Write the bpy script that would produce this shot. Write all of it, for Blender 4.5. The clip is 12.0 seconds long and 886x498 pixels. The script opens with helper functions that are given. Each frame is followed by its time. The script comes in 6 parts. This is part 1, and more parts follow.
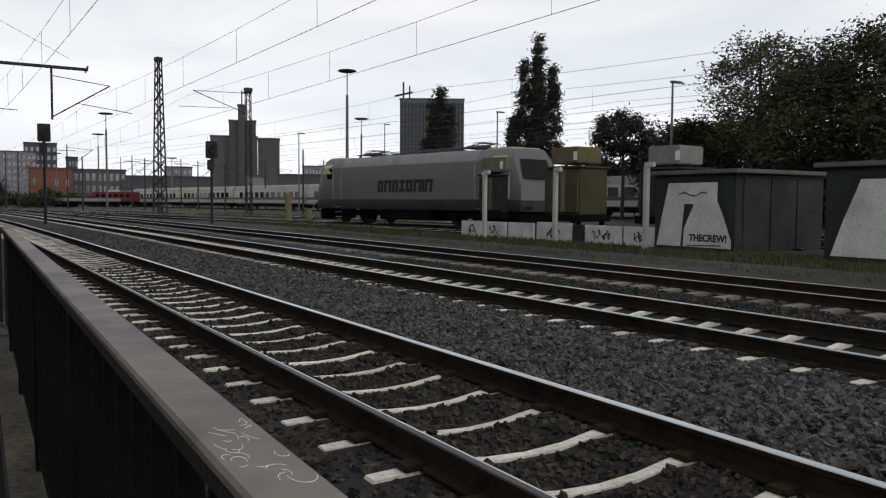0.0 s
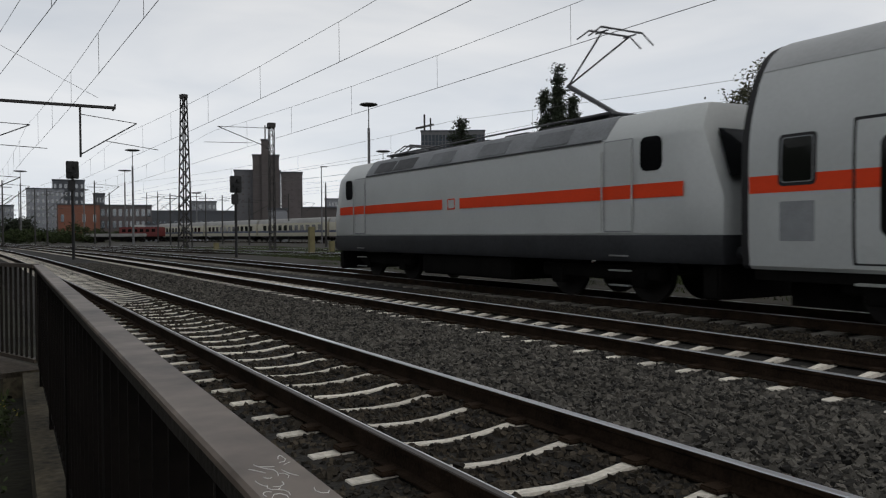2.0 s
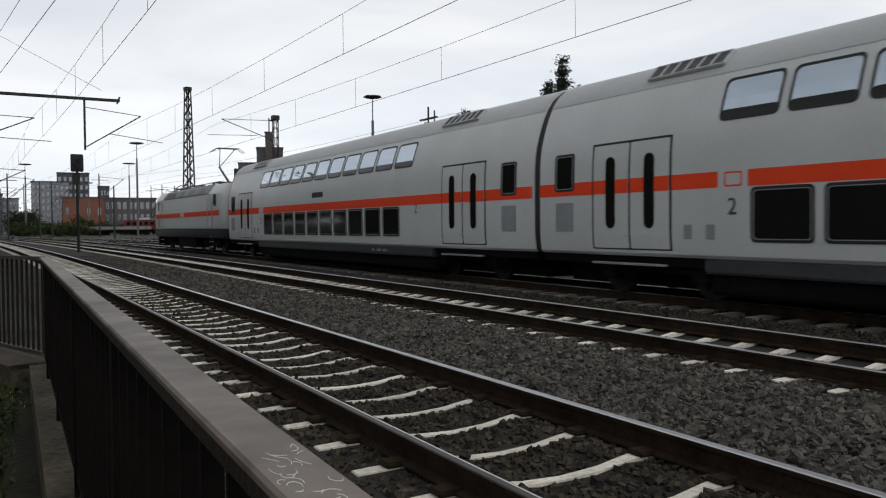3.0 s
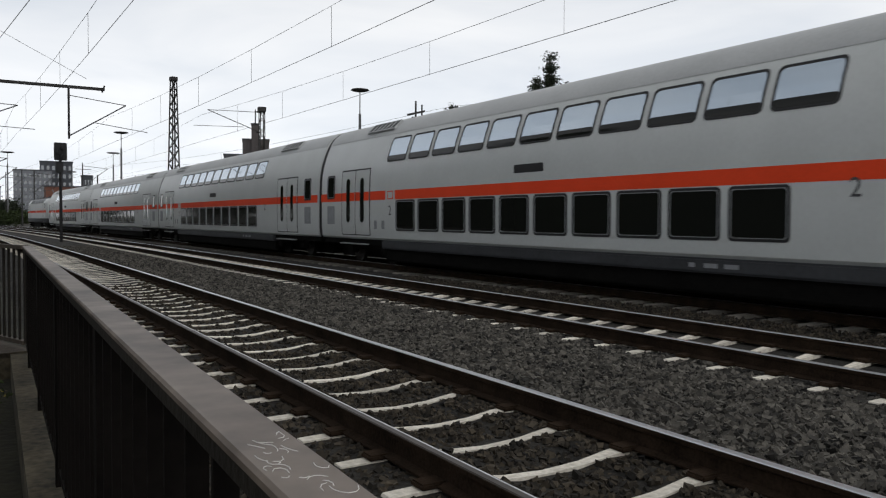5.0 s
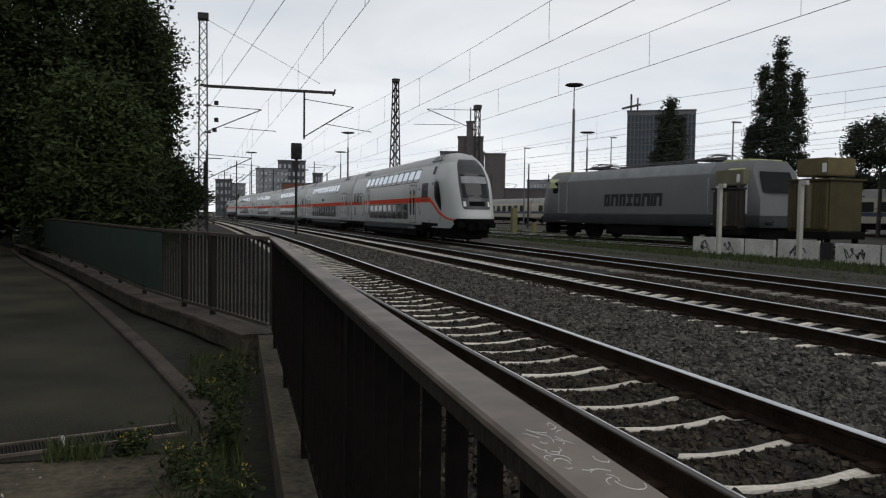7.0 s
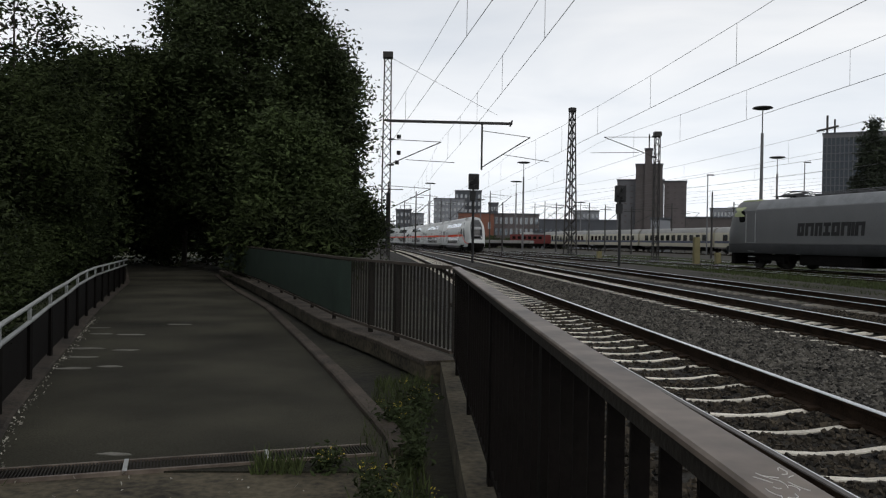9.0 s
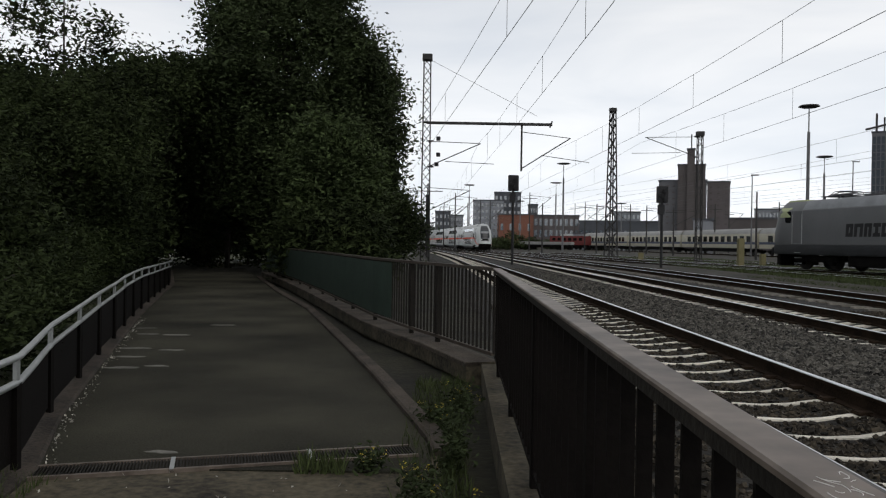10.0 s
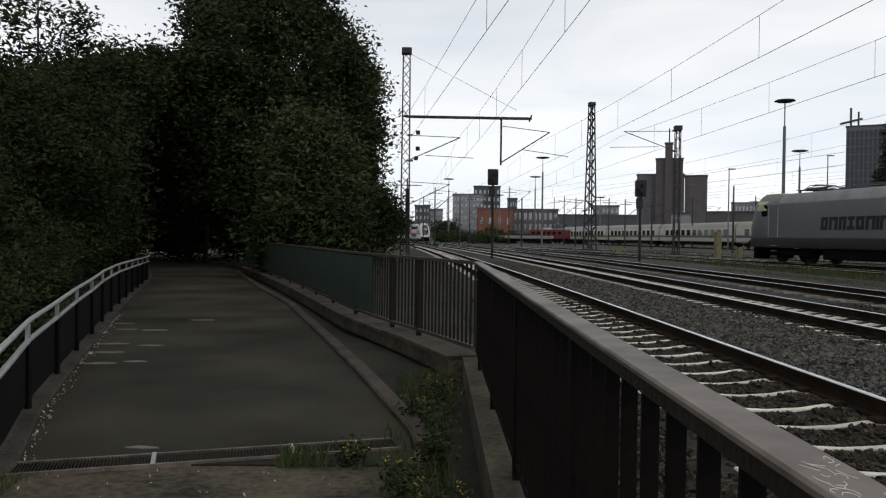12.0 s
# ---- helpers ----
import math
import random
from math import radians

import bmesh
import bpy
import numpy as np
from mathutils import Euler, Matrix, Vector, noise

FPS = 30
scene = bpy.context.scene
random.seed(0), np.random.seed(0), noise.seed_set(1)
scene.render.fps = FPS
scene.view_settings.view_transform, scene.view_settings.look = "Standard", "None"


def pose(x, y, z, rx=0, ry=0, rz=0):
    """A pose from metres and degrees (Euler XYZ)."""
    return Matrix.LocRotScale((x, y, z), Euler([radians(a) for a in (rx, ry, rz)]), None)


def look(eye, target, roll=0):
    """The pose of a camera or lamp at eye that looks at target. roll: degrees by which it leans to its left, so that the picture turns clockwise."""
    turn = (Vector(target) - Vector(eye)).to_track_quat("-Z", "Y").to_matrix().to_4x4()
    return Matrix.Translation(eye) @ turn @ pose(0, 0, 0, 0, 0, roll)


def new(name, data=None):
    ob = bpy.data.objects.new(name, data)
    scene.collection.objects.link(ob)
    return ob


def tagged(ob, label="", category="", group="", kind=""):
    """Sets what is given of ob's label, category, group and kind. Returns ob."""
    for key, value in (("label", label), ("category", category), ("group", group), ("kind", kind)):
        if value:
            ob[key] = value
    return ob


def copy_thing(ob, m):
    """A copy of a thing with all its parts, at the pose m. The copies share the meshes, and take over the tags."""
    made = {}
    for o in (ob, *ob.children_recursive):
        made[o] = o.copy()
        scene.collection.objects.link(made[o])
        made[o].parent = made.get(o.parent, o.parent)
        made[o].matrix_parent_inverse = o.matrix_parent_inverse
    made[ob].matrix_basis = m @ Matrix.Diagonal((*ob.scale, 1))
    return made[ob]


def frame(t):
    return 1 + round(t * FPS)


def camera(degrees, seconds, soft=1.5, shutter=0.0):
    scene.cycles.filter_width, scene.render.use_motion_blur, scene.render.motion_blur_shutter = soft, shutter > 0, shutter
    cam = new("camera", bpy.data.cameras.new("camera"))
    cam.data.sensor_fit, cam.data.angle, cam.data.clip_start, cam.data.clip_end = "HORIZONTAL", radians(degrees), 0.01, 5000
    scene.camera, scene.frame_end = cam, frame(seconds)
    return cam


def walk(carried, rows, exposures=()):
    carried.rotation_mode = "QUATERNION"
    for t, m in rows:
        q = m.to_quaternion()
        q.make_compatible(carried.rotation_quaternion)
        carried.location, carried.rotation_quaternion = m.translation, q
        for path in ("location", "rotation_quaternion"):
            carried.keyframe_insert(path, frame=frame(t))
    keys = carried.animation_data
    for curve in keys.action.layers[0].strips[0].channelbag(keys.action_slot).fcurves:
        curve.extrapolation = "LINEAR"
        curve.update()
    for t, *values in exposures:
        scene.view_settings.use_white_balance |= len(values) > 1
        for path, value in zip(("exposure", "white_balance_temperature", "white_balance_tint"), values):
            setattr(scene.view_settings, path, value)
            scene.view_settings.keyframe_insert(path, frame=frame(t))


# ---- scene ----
cam = camera(57.92, 12.0, soft=1.2, shutter=0.06)

PATH = [
    (0, pose(0.101, 0.001, 1.346, 86.69, -0.39, -31.73)),
    (0.5, pose(0.081, 0.028, 1.363, 89.70, -0.70, -31.26)),
    (1, pose(0.076, 0.009, 1.355, 88.84, 0.68, -29.39)),
    (1.5, pose(0.078, 0.004, 1.354, 88.84, 0.25, -30.35)),
    (2, pose(0.078, -0.009, 1.356, 88.89, 0.36, -30.16)),
    (2.5, pose(0.080, -0.007, 1.351, 88.27, 0.31, -29.98)),
    (3, pose(0.070, -0.001, 1.351, 88.35, 0.45, -29.87)),
    (5, pose(0.063, -0.007, 1.346, 87.98, -0.40, -30.88)),
    (5.5, pose(0.064, -0.003, 1.343, 88.34, -0.87, -32.02)),
    (6, pose(0.058, 0.009, 1.343, 88.56, -0.80, -30.06)),
    (6.5, pose(0.029, 0.043, 1.336, 88.37, -0.70, -22.80)),
    (7, pose(-0.016, 0.022, 1.343, 87.53, -0.78, -15.86)),
    (7.5, pose(-0.049, 0.006, 1.354, 88.47, -0.73, -10.75)),
    (9.5, pose(-0.104, -0.020, 1.357, 89.46, -0.91, -1.93)),
    (10, pose(-0.112, -0.016, 1.353, 89.50, -0.85, -0.60)),
    (10.5, pose(-0.116, -0.007, 1.349, 89.26, -0.86, -0.40)),
    (11, pose(-0.124, -0.013, 1.351, 88.95, -0.65, -1.02)),
    (11.5, pose(-0.126, -0.013, 1.347, 88.75, -1.11, -1.93)),
    (12, pose(-0.129, -0.024, 1.348, 89.10, -0.71, -2.06)),
]
EXPOSURE = [(0, 0.0), (0.5, -0.05), (0.8, -0.34), (1.0, -0.48), (1.5, -0.32), (2.0, -0.27), (2.5, -0.02), (3.0, 0.0), (5.0, 0.0), (6.0, 0.05), (6.5, -0.1), (7.0, -0.15), (7.5, -0.03), (9.5, 0.0), (10.5, 0.0), (12.0, 0.03)]
walk(cam, PATH, EXPOSURE)

# ---------------------------------------------------------------- light
SUN_EL, SUN_AZ = radians(48), radians(200)
world = bpy.data.worlds.new("overcast_sky")
scene.world = world
world.use_nodes = True


def build_world():
    nt = world.node_tree
    n, l = nt.nodes, nt.links
    n.clear()
    out = n.new("ShaderNodeOutputWorld")
    bg = n.new("ShaderNodeBackground")
    sky = n.new("ShaderNodeTexSky")
    sky.sky_type, sky.sun_disc = "NISHITA", False
    sky.sun_elevation, sky.sun_rotation = SUN_EL, SUN_AZ
    co = n.new("ShaderNodeTexCoord")
    mp = n.new("ShaderNodeMapping")
    mp.inputs["Scale"].default_value = (2.0, 2.0, 9.0)
    no = n.new("ShaderNodeTexNoise")
    no.inputs["Scale"].default_value = 1.3
    no.inputs["Detail"].default_value = 5
    no.inputs["Distortion"].default_value = 0.4
    ramp = n.new("ShaderNodeValToRGB")
    ramp.color_ramp.elements[0].position, ramp.color_ramp.elements[1].position = 0.30, 0.72
    ramp.color_ramp.elements[0].color = (7.9, 8.35, 9.0, 1)
    ramp.color_ramp.elements[1].color = (10.7, 10.75, 10.85, 1)
    mix = n.new("ShaderNodeMix")
    mix.data_type = "RGBA"
    mix.inputs["Factor"].default_value = 0.93
    l.new(co.outputs["Generated"], mp.inputs["Vector"])
    l.new(mp.outputs["Vector"], no.inputs["Vector"])
    l.new(no.outputs["Fac"], ramp.inputs["Fac"])
    l.new(sky.outputs["Color"], mix.inputs["A"])
    sep = n.new("ShaderNodeSeparateXYZ")
    l.new(co.outputs["Generated"], sep.inputs["Vector"])
    fall = n.new("ShaderNodeMapRange")
    fall.inputs["From Min"].default_value, fall.inputs["From Max"].default_value = 0.0, 1.0
    fall.inputs["To Min"].default_value, fall.inputs["To Max"].default_value = 1.15, 0.20
    l.new(sep.outputs["Z"], fall.inputs["Value"])
    cloud = n.new("ShaderNodeVectorMath")
    cloud.operation = "SCALE"
    l.new(ramp.outputs["Color"], cloud.inputs[0])
    l.new(fall.outputs["Result"], cloud.inputs["Scale"])
    l.new(cloud.outputs["Vector"], mix.inputs["B"])
    l.new(mix.outputs["Result"], bg.inputs["Color"])
    bg.inputs["Strength"].default_value = 0.1
    l.new(bg.outputs["Background"], out.inputs["Surface"])


build_world()
sun = new("sun", bpy.data.lights.new("sun", "SUN"))
sun.data.energy, sun.data.angle, sun.data.color = 0.85, radians(40), (1.0, 0.97, 0.93)
sun.matrix_world = look((0, 0, 60), (-14, 40, 0))

# ---------------------------------------------------------------- materials


def mat(name, colour, rough=0.8, spread=0.25, scale=4.0, fine=40.0, bump=0.15, metal=0.0, tint=None, island=0.0, spec=0.4):
    """A surface with a broad and a fine variation of its colour and a fine relief."""
    m = bpy.data.materials.new(name)
    m.use_nodes = True
    n, l = m.node_tree.nodes, m.node_tree.links
    b = n["Principled BSDF"]
    b.inputs["Roughness"].default_value, b.inputs["Metallic"].default_value = rough, metal
    b.inputs["Specular IOR Level"].default_value = spec
    co = n.new("ShaderNodeTexCoord")
    big, small = n.new("ShaderNodeTexNoise"), n.new("ShaderNodeTexNoise")
    big.inputs["Scale"].default_value, small.inputs["Scale"].default_value = scale, fine
    big.inputs["Detail"].default_value = small.inputs["Detail"].default_value = 4
    for t in (big, small):
        l.new(co.outputs["Object"], t.inputs["Vector"])
    mixn = n.new("ShaderNodeMix")
    mixn.data_type = "FLOAT"
    mixn.inputs["Factor"].default_value = 0.45
    l.new(big.outputs["Fac"], mixn.inputs["A"])
    l.new(small.outputs["Fac"], mixn.inputs["B"])
    ramp = n.new("ShaderNodeValToRGB")
    lo = [c * (1 - spread) for c in colour]
    hi = [min(1, c * (1 + spread)) for c in (tint or colour)]
    ramp.color_ramp.elements[0].position, ramp.color_ramp.elements[1].position = 0.36, 0.64
    ramp.color_ramp.elements[0].color, ramp.color_ramp.elements[1].color = (*lo, 1), (*hi, 1)
    l.new(mixn.outputs["Result"], ramp.inputs["Fac"])
    last = ramp.outputs["Color"]
    if island:
        geo, obj = n.new("ShaderNodeNewGeometry"), n.new("ShaderNodeObjectInfo")
        add = n.new("ShaderNodeMath")
        add.operation = "ADD"
        l.new(geo.outputs["Random Per Island"], add.inputs[0])
        l.new(obj.outputs["Random"], add.inputs[1])
        fr = n.new("ShaderNodeMath")
        fr.operation = "FRACT"
        l.new(add.outputs["Value"], fr.inputs[0])
        mr = n.new("ShaderNodeMapRange")
        mr.inputs["To Min"].default_value, mr.inputs["To Max"].default_value = 1 - island, 1 + island
        l.new(fr.outputs["Value"], mr.inputs["Value"])
        mul = n.new("ShaderNodeVectorMath")
        mul.operation = "SCALE"
        l.new(last, mul.inputs[0])
        l.new(mr.outputs["Result"], mul.inputs["Scale"])
        last = mul.outputs["Vector"]
    l.new(last, b.inputs["Base Color"])
    if bump:
        bp = n.new("ShaderNodeBump")
        bp.inputs["Strength"].default_value, bp.inputs["Distance"].default_value = bump, 0.02
        l.new(small.outputs["Fac"], bp.inputs["Height"])
        l.new(bp.outputs["Normal"], b.inputs["Normal"])
    return m


def plain(name, colour, rough=0.5, metal=0.0, coat=0.0, emit=0.0, spec=0.5):
    m = bpy.data.materials.new(name)
    m.use_nodes = True
    b = m.node_tree.nodes["Principled BSDF"]
    b.inputs["Base Color"].default_value = (*colour, 1)
    b.inputs["Roughness"].default_value, b.inputs["Metallic"].default_value = rough, metal
    b.inputs["Coat Weight"].default_value = coat
    b.inputs["Specular IOR Level"].default_value = spec
    if emit:
        b.inputs["Emission Color"].default_value = (*colour, 1)
        b.inputs["Emission Strength"].default_value = emit
    return m


# Bed colour is near black to paint the shadow between loose stones.
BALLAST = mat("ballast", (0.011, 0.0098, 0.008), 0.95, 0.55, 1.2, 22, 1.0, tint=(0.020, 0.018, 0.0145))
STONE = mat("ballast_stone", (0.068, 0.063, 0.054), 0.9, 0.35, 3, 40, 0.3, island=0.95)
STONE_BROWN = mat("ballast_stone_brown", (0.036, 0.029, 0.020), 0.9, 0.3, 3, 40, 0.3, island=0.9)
GROUND = mat("yard_ground", (0.020, 0.018, 0.013), 0.95, 0.5, 0.12, 3, 0.5, tint=(0.038, 0.035, 0.026))
GRASS_SOIL = mat("grass_soil", (0.026, 0.032, 0.011), 0.95, 0.5, 0.5, 12, 0.6, tint=(0.045, 0.050, 0.020))
GRASS = mat("grass_blades", (0.046, 0.062, 0.017), 0.8, 0.35, 0.7, 9, 0, island=0.3)
CONCRETE = mat("sleeper_concrete", (0.66, 0.61, 0.51), 0.9, 0.26, 2.5, 30, 0.25, island=0.18, tint=(0.72, 0.68, 0.60))
OLD_SLEEPER = mat("old_sleeper", (0.19, 0.175, 0.15), 0.95, 0.3, 3, 30, 0.3, island=0.35)
# Stains, plus a lowered albedo that stands for the trees' shade.
WALL_CONCRETE = mat("stained_shaded_concrete", (0.024, 0.020, 0.012), 0.95, 0.55, 1.6, 18, 0.4, tint=(0.070, 0.059, 0.038))
RAIL_SIDE = mat("rusty_rail", (0.026, 0.017, 0.011), 0.9, 0.5, 4, 50, 0.3, spec=0.08)
RAIL_WORN = mat("brown_worn_rail_head", (0.060, 0.050, 0.042), 0.5, 0.25, 3, 50, 0.05, metal=0.25)
RAIL_TOP = mat("polished_rail_head", (0.62, 0.63, 0.64), 0.3, 0.08, 2, 50, 0.03, metal=1.0)
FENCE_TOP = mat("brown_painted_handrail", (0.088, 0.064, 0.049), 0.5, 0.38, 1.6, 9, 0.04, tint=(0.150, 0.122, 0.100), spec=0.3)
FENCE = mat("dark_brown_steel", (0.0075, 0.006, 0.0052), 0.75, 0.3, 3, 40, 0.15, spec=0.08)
FENCE_OLD = mat("weathered_fence_steel", (0.055, 0.043, 0.032), 0.7, 0.35, 3, 40, 0.2)
FENCE_GREEN = mat("green_screen_panel", (0.026, 0.046, 0.034), 0.7, 0.3, 2, 30, 0.2)
COPING = mat("worn_concrete_coping", (0.034, 0.027, 0.020), 0.95, 0.45, 2, 30, 0.3, tint=(0.070, 0.057, 0.044))
KERB = mat("dirty_brown_kerb", (0.028, 0.021, 0.015), 0.9, 0.45, 2, 30, 0.3, tint=(0.052, 0.041, 0.031))
GALV = mat("galvanised_steel", (0.42, 0.43, 0.42), 0.45, 0.12, 3, 30, 0.1, metal=0.55)
# Albedo set low so the path looks shaded by the trees.
ASPHALT = mat("asphalt_path", (0.019, 0.018, 0.013), 0.92, 0.45, 0.55, 60, 0.35, tint=(0.041, 0.039, 0.028), spec=0.15)
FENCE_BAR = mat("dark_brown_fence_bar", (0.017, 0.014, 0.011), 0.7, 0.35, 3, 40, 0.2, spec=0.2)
SOIL = mat("dark_brown_soil", (0.009, 0.008, 0.005), 0.95, 0.5, 1.2, 14, 0.6, tint=(0.018, 0.017, 0.009))
STEEL = mat("dark_mast_steel", (0.032, 0.030, 0.029), 0.7, 0.3, 2, 30, 0.1)
LAMP_STEEL = mat("lamp_mast_steel", (0.12, 0.12, 0.125), 0.6, 0.2, 2, 30, 0.1)
BLACK = mat("black_signal_paint", (0.016, 0.016, 0.017), 0.6, 0.3, 4, 40, 0.05)
WIRE = plain("copper_wire", (0.05, 0.05, 0.05), 0.6)

# ---------------------------------------------------------------- mesh helpers


def mesh_from(name, verts, faces, material, smooth=False):
    me = bpy.data.meshes.new(name)
    me.from_pydata(verts, [], faces)
    me.materials.append(material)
    if smooth:
        me.polygons.foreach_set("use_smooth", [True] * len(me.polygons))
    me.update()
    return me


def solid(name, verts, faces, material, parent=None, label="", smooth=False):
    ob = new(name, mesh_from(name, verts, faces, material, smooth))
    if parent:
        ob.parent = parent
    if label:
        ob["label"] = label
    return ob


def part(name, bm, material, parent=None, label="", smooth=False):
    bmesh.ops.recalc_face_normals(bm, faces=bm.faces)
    me = bpy.data.meshes.new(name)
    bm.to_mesh(me)
    bm.free()
    me.materials.append(material)
    if smooth:
        me.polygons.foreach_set("use_smooth", [True] * len(me.polygons))
    ob = new(name, me)
    if parent:
        ob.parent = parent
    if label:
        ob["label"] = label
    return ob


def add_box(bm, x0, x1, y0, y1, z0, z1, bevel=0.0, m=None):
    made = bmesh.ops.create_cube(bm, size=1.0, matrix=Matrix.Translation(((x0 + x1) / 2, (y0 + y1) / 2, (z0 + z1) / 2)) @ Matrix.Diagonal((abs(x1 - x0), abs(y1 - y0), abs(z1 - z0), 1)))
    vs = made["verts"]
    if bevel:
        es = {e for v in vs for e in v.link_edges}
        r = bmesh.ops.bevel(bm, geom=list(es), offset=bevel, segments=2, affect="EDGES")
        vs = list({v for f in r["faces"] for v in f.verts} | {v for v in vs if v.is_valid})
    if m is not None:
        bmesh.ops.transform(bm, matrix=m, verts=vs)
    return vs


def box(name, x0, x1, y0, y1, z0, z1, material, parent=None, bevel=0.0, label="", m=None):
    bm = bmesh.new()
    add_box(bm, x0, x1, y0, y1, z0, z1, bevel, m)
    return part(name, bm, material, parent, label)


def add_rod(bm, a, b, r, r2=None, seg=8):
    a, b = Vector(a), Vector(b)
    d = b - a
    m = Matrix.Translation((a + b) / 2) @ d.to_track_quat("Z", "Y").to_matrix().to_4x4()
    bmesh.ops.create_cone(bm, cap_ends=True, segments=seg, radius1=r, radius2=r if r2 is None else r2, depth=d.length, matrix=m)


def rod(name, a, b, r, material, parent=None, r2=None, seg=8, label=""):
    bm = bmesh.new()
    add_rod(bm, a, b, r, r2, seg)
    return part(name, bm, material, parent, label)


def sweep(name, path, profile, material, parent=None, label="", closed=True, smooth=False):
    """A profile of (across, up) carried along a path of points, level."""
    verts, faces, n = [], [], len(profile)
    for i, p in enumerate(path):
        a, b = Vector(path[max(0, i - 1)]), Vector(path[min(len(path) - 1, i + 1)])
        d = (b - a)
        d.z = 0
        d.normalize()
        side = Vector((d.y, -d.x, 0))
        verts += [Vector(p) + side * u + Vector((0, 0, w)) for u, w in profile]
    for i in range(len(path) - 1):
        for j in range(n if closed else n - 1):
            k = (j + 1) % n
            faces.append((i * n + j, (i + 1) * n + j, (i + 1) * n + k, i * n + k))
    if closed:
        faces.append(tuple(range(n)))
        faces.append(tuple(reversed(range((len(path) - 1) * n, len(path) * n))))
    return solid(name, verts, faces, material, parent, label, smooth)


def empty(name, label="", category="", group="", kind="", at=None):
    ob = new(name)
    ob.empty_display_size = 0.3
    if at is not None:
        ob.matrix_world = at
    return tagged(ob, label, category, group, kind)


# ---------------------------------------------------------------- ground and tracks
BEND, BEND_FROM = 0.00029, 15.0
TRACK_A, TRACK_B, TRACK_C, LOW = 3.17, 7.87, 12.76, -0.08


def on_line(x, y):
    """The x of a line that runs beside the tracks, x metres off at the camera."""
    return x - BEND * max(0.0, y - BEND_FROM) ** 2


def heading(y):
    return math.degrees(math.atan(2 * BEND * max(0.0, y - BEND_FROM)))


def line_points(x, z, y0, y1, step):
    n = max(2, int(abs(y1 - y0) / step) + 1)
    return [(on_line(x, y0 + (y1 - y0) * i / (n - 1)), y0 + (y1 - y0) * i / (n - 1), z) for i in range(n)]


def build_ground():
    v, f = [], []
    xs = [-2500, -400, -80, -20, -6, 0.9, 14, 16.5, 22, 60, 200, 800, 2500]
    ys = [-2500, -300, -60, -10, 0, 10, 20, 40, 80, 160, 400, 1200, 3500]
    for y in ys:
        for x in xs:
            v.append((x, y, -0.62 if x < 14 else -0.35 if x < 16 else -0.12))
    for j in range(len(ys) - 1):
        for i in range(len(xs) - 1):
            a = j * len(xs) + i
            f.append((a, a + 1, a + 1 + len(xs), a + len(xs)))
    tagged(solid("ground", v, f, GROUND), "dull brown railway yard ground with gravel", "ground", kind="structure")
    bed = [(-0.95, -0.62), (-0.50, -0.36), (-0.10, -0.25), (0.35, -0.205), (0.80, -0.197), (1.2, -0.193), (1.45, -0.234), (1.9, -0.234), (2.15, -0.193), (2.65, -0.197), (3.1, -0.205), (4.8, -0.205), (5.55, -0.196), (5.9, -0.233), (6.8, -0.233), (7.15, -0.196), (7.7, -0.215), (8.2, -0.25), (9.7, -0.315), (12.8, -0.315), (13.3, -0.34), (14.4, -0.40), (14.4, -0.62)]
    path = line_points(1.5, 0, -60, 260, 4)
    tagged(sweep("ballast_bed", path, bed, BALLAST), "crushed stone ballast bed, darkened for the shadowed gaps between stones", "ballast", kind="structure")


RAIL = [(-0.070, -0.172), (-0.070, -0.158), (-0.012, -0.140), (-0.012, -0.048), (-0.034, -0.036), (-0.036, -0.010), (-0.028, -0.003),
        (0.028, -0.003), (0.036, -0.010), (0.034, -0.036), (0.012, -0.048), (0.012, -0.140), (0.070, -0.158), (0.070, -0.172)]
HEAD = [(-0.034, -0.006), (-0.029, 0.001), (0.029, 0.001), (0.034, -0.006)]


def sleeper_mesh(name, material, concrete=True):
    """A sleeper across x, its top about rail foot height, waisted and dipped in the middle."""
    if concrete:
        st = [(x, t * 0.88, t * 0.88 + 0.012, z) for x, t, z in ((-1.30, 0.058, -0.34), (-1.17, 0.058, -0.30), (-1.11, 0.064, -0.186), (-0.60, 0.064, -0.172), (-0.50, 0.056, -0.182), (-0.30, 0.048, -0.210), (0, 0.044, -0.224),
              (0.30, 0.048, -0.210), (0.50, 0.056, -0.182), (0.60, 0.064, -0.172), (1.11, 0.064, -0.186), (1.17, 0.058, -0.30), (1.30, 0.058, -0.34))]
    else:
        st = [(-1.30, 0.11, 0.12, -0.185), (-0.4, 0.11, 0.12, -0.168), (0.4, 0.11, 0.12, -0.168), (1.30, 0.11, 0.12, -0.185)]
    v, f = [], []
    for x, top, low, z in st:
        v += [(x, -low, -0.40), (x, -top, z), (x, top, z), (x, low, -0.40)]
    for i in range(len(st) - 1):
        for j in range(3):
            a = i * 4 + j
            f.append((a, a + 1, a + 5, a + 4))
    f += [(3, 2, 1, 0), (len(v) - 4, len(v) - 3, len(v) - 2, len(v) - 1)]
    return mesh_from(name, v, f, material)


def clip_mesh():
    bm = bmesh.new()
    add_box(bm, -0.17, 0.17, -0.07, 0.07, -0.178, -0.140, 0.01)
    me = bpy.data.meshes.new("rail_clip")
    bm.to_mesh(me)
    bm.free()
    me.materials.append(RAIL_SIDE)
    return me


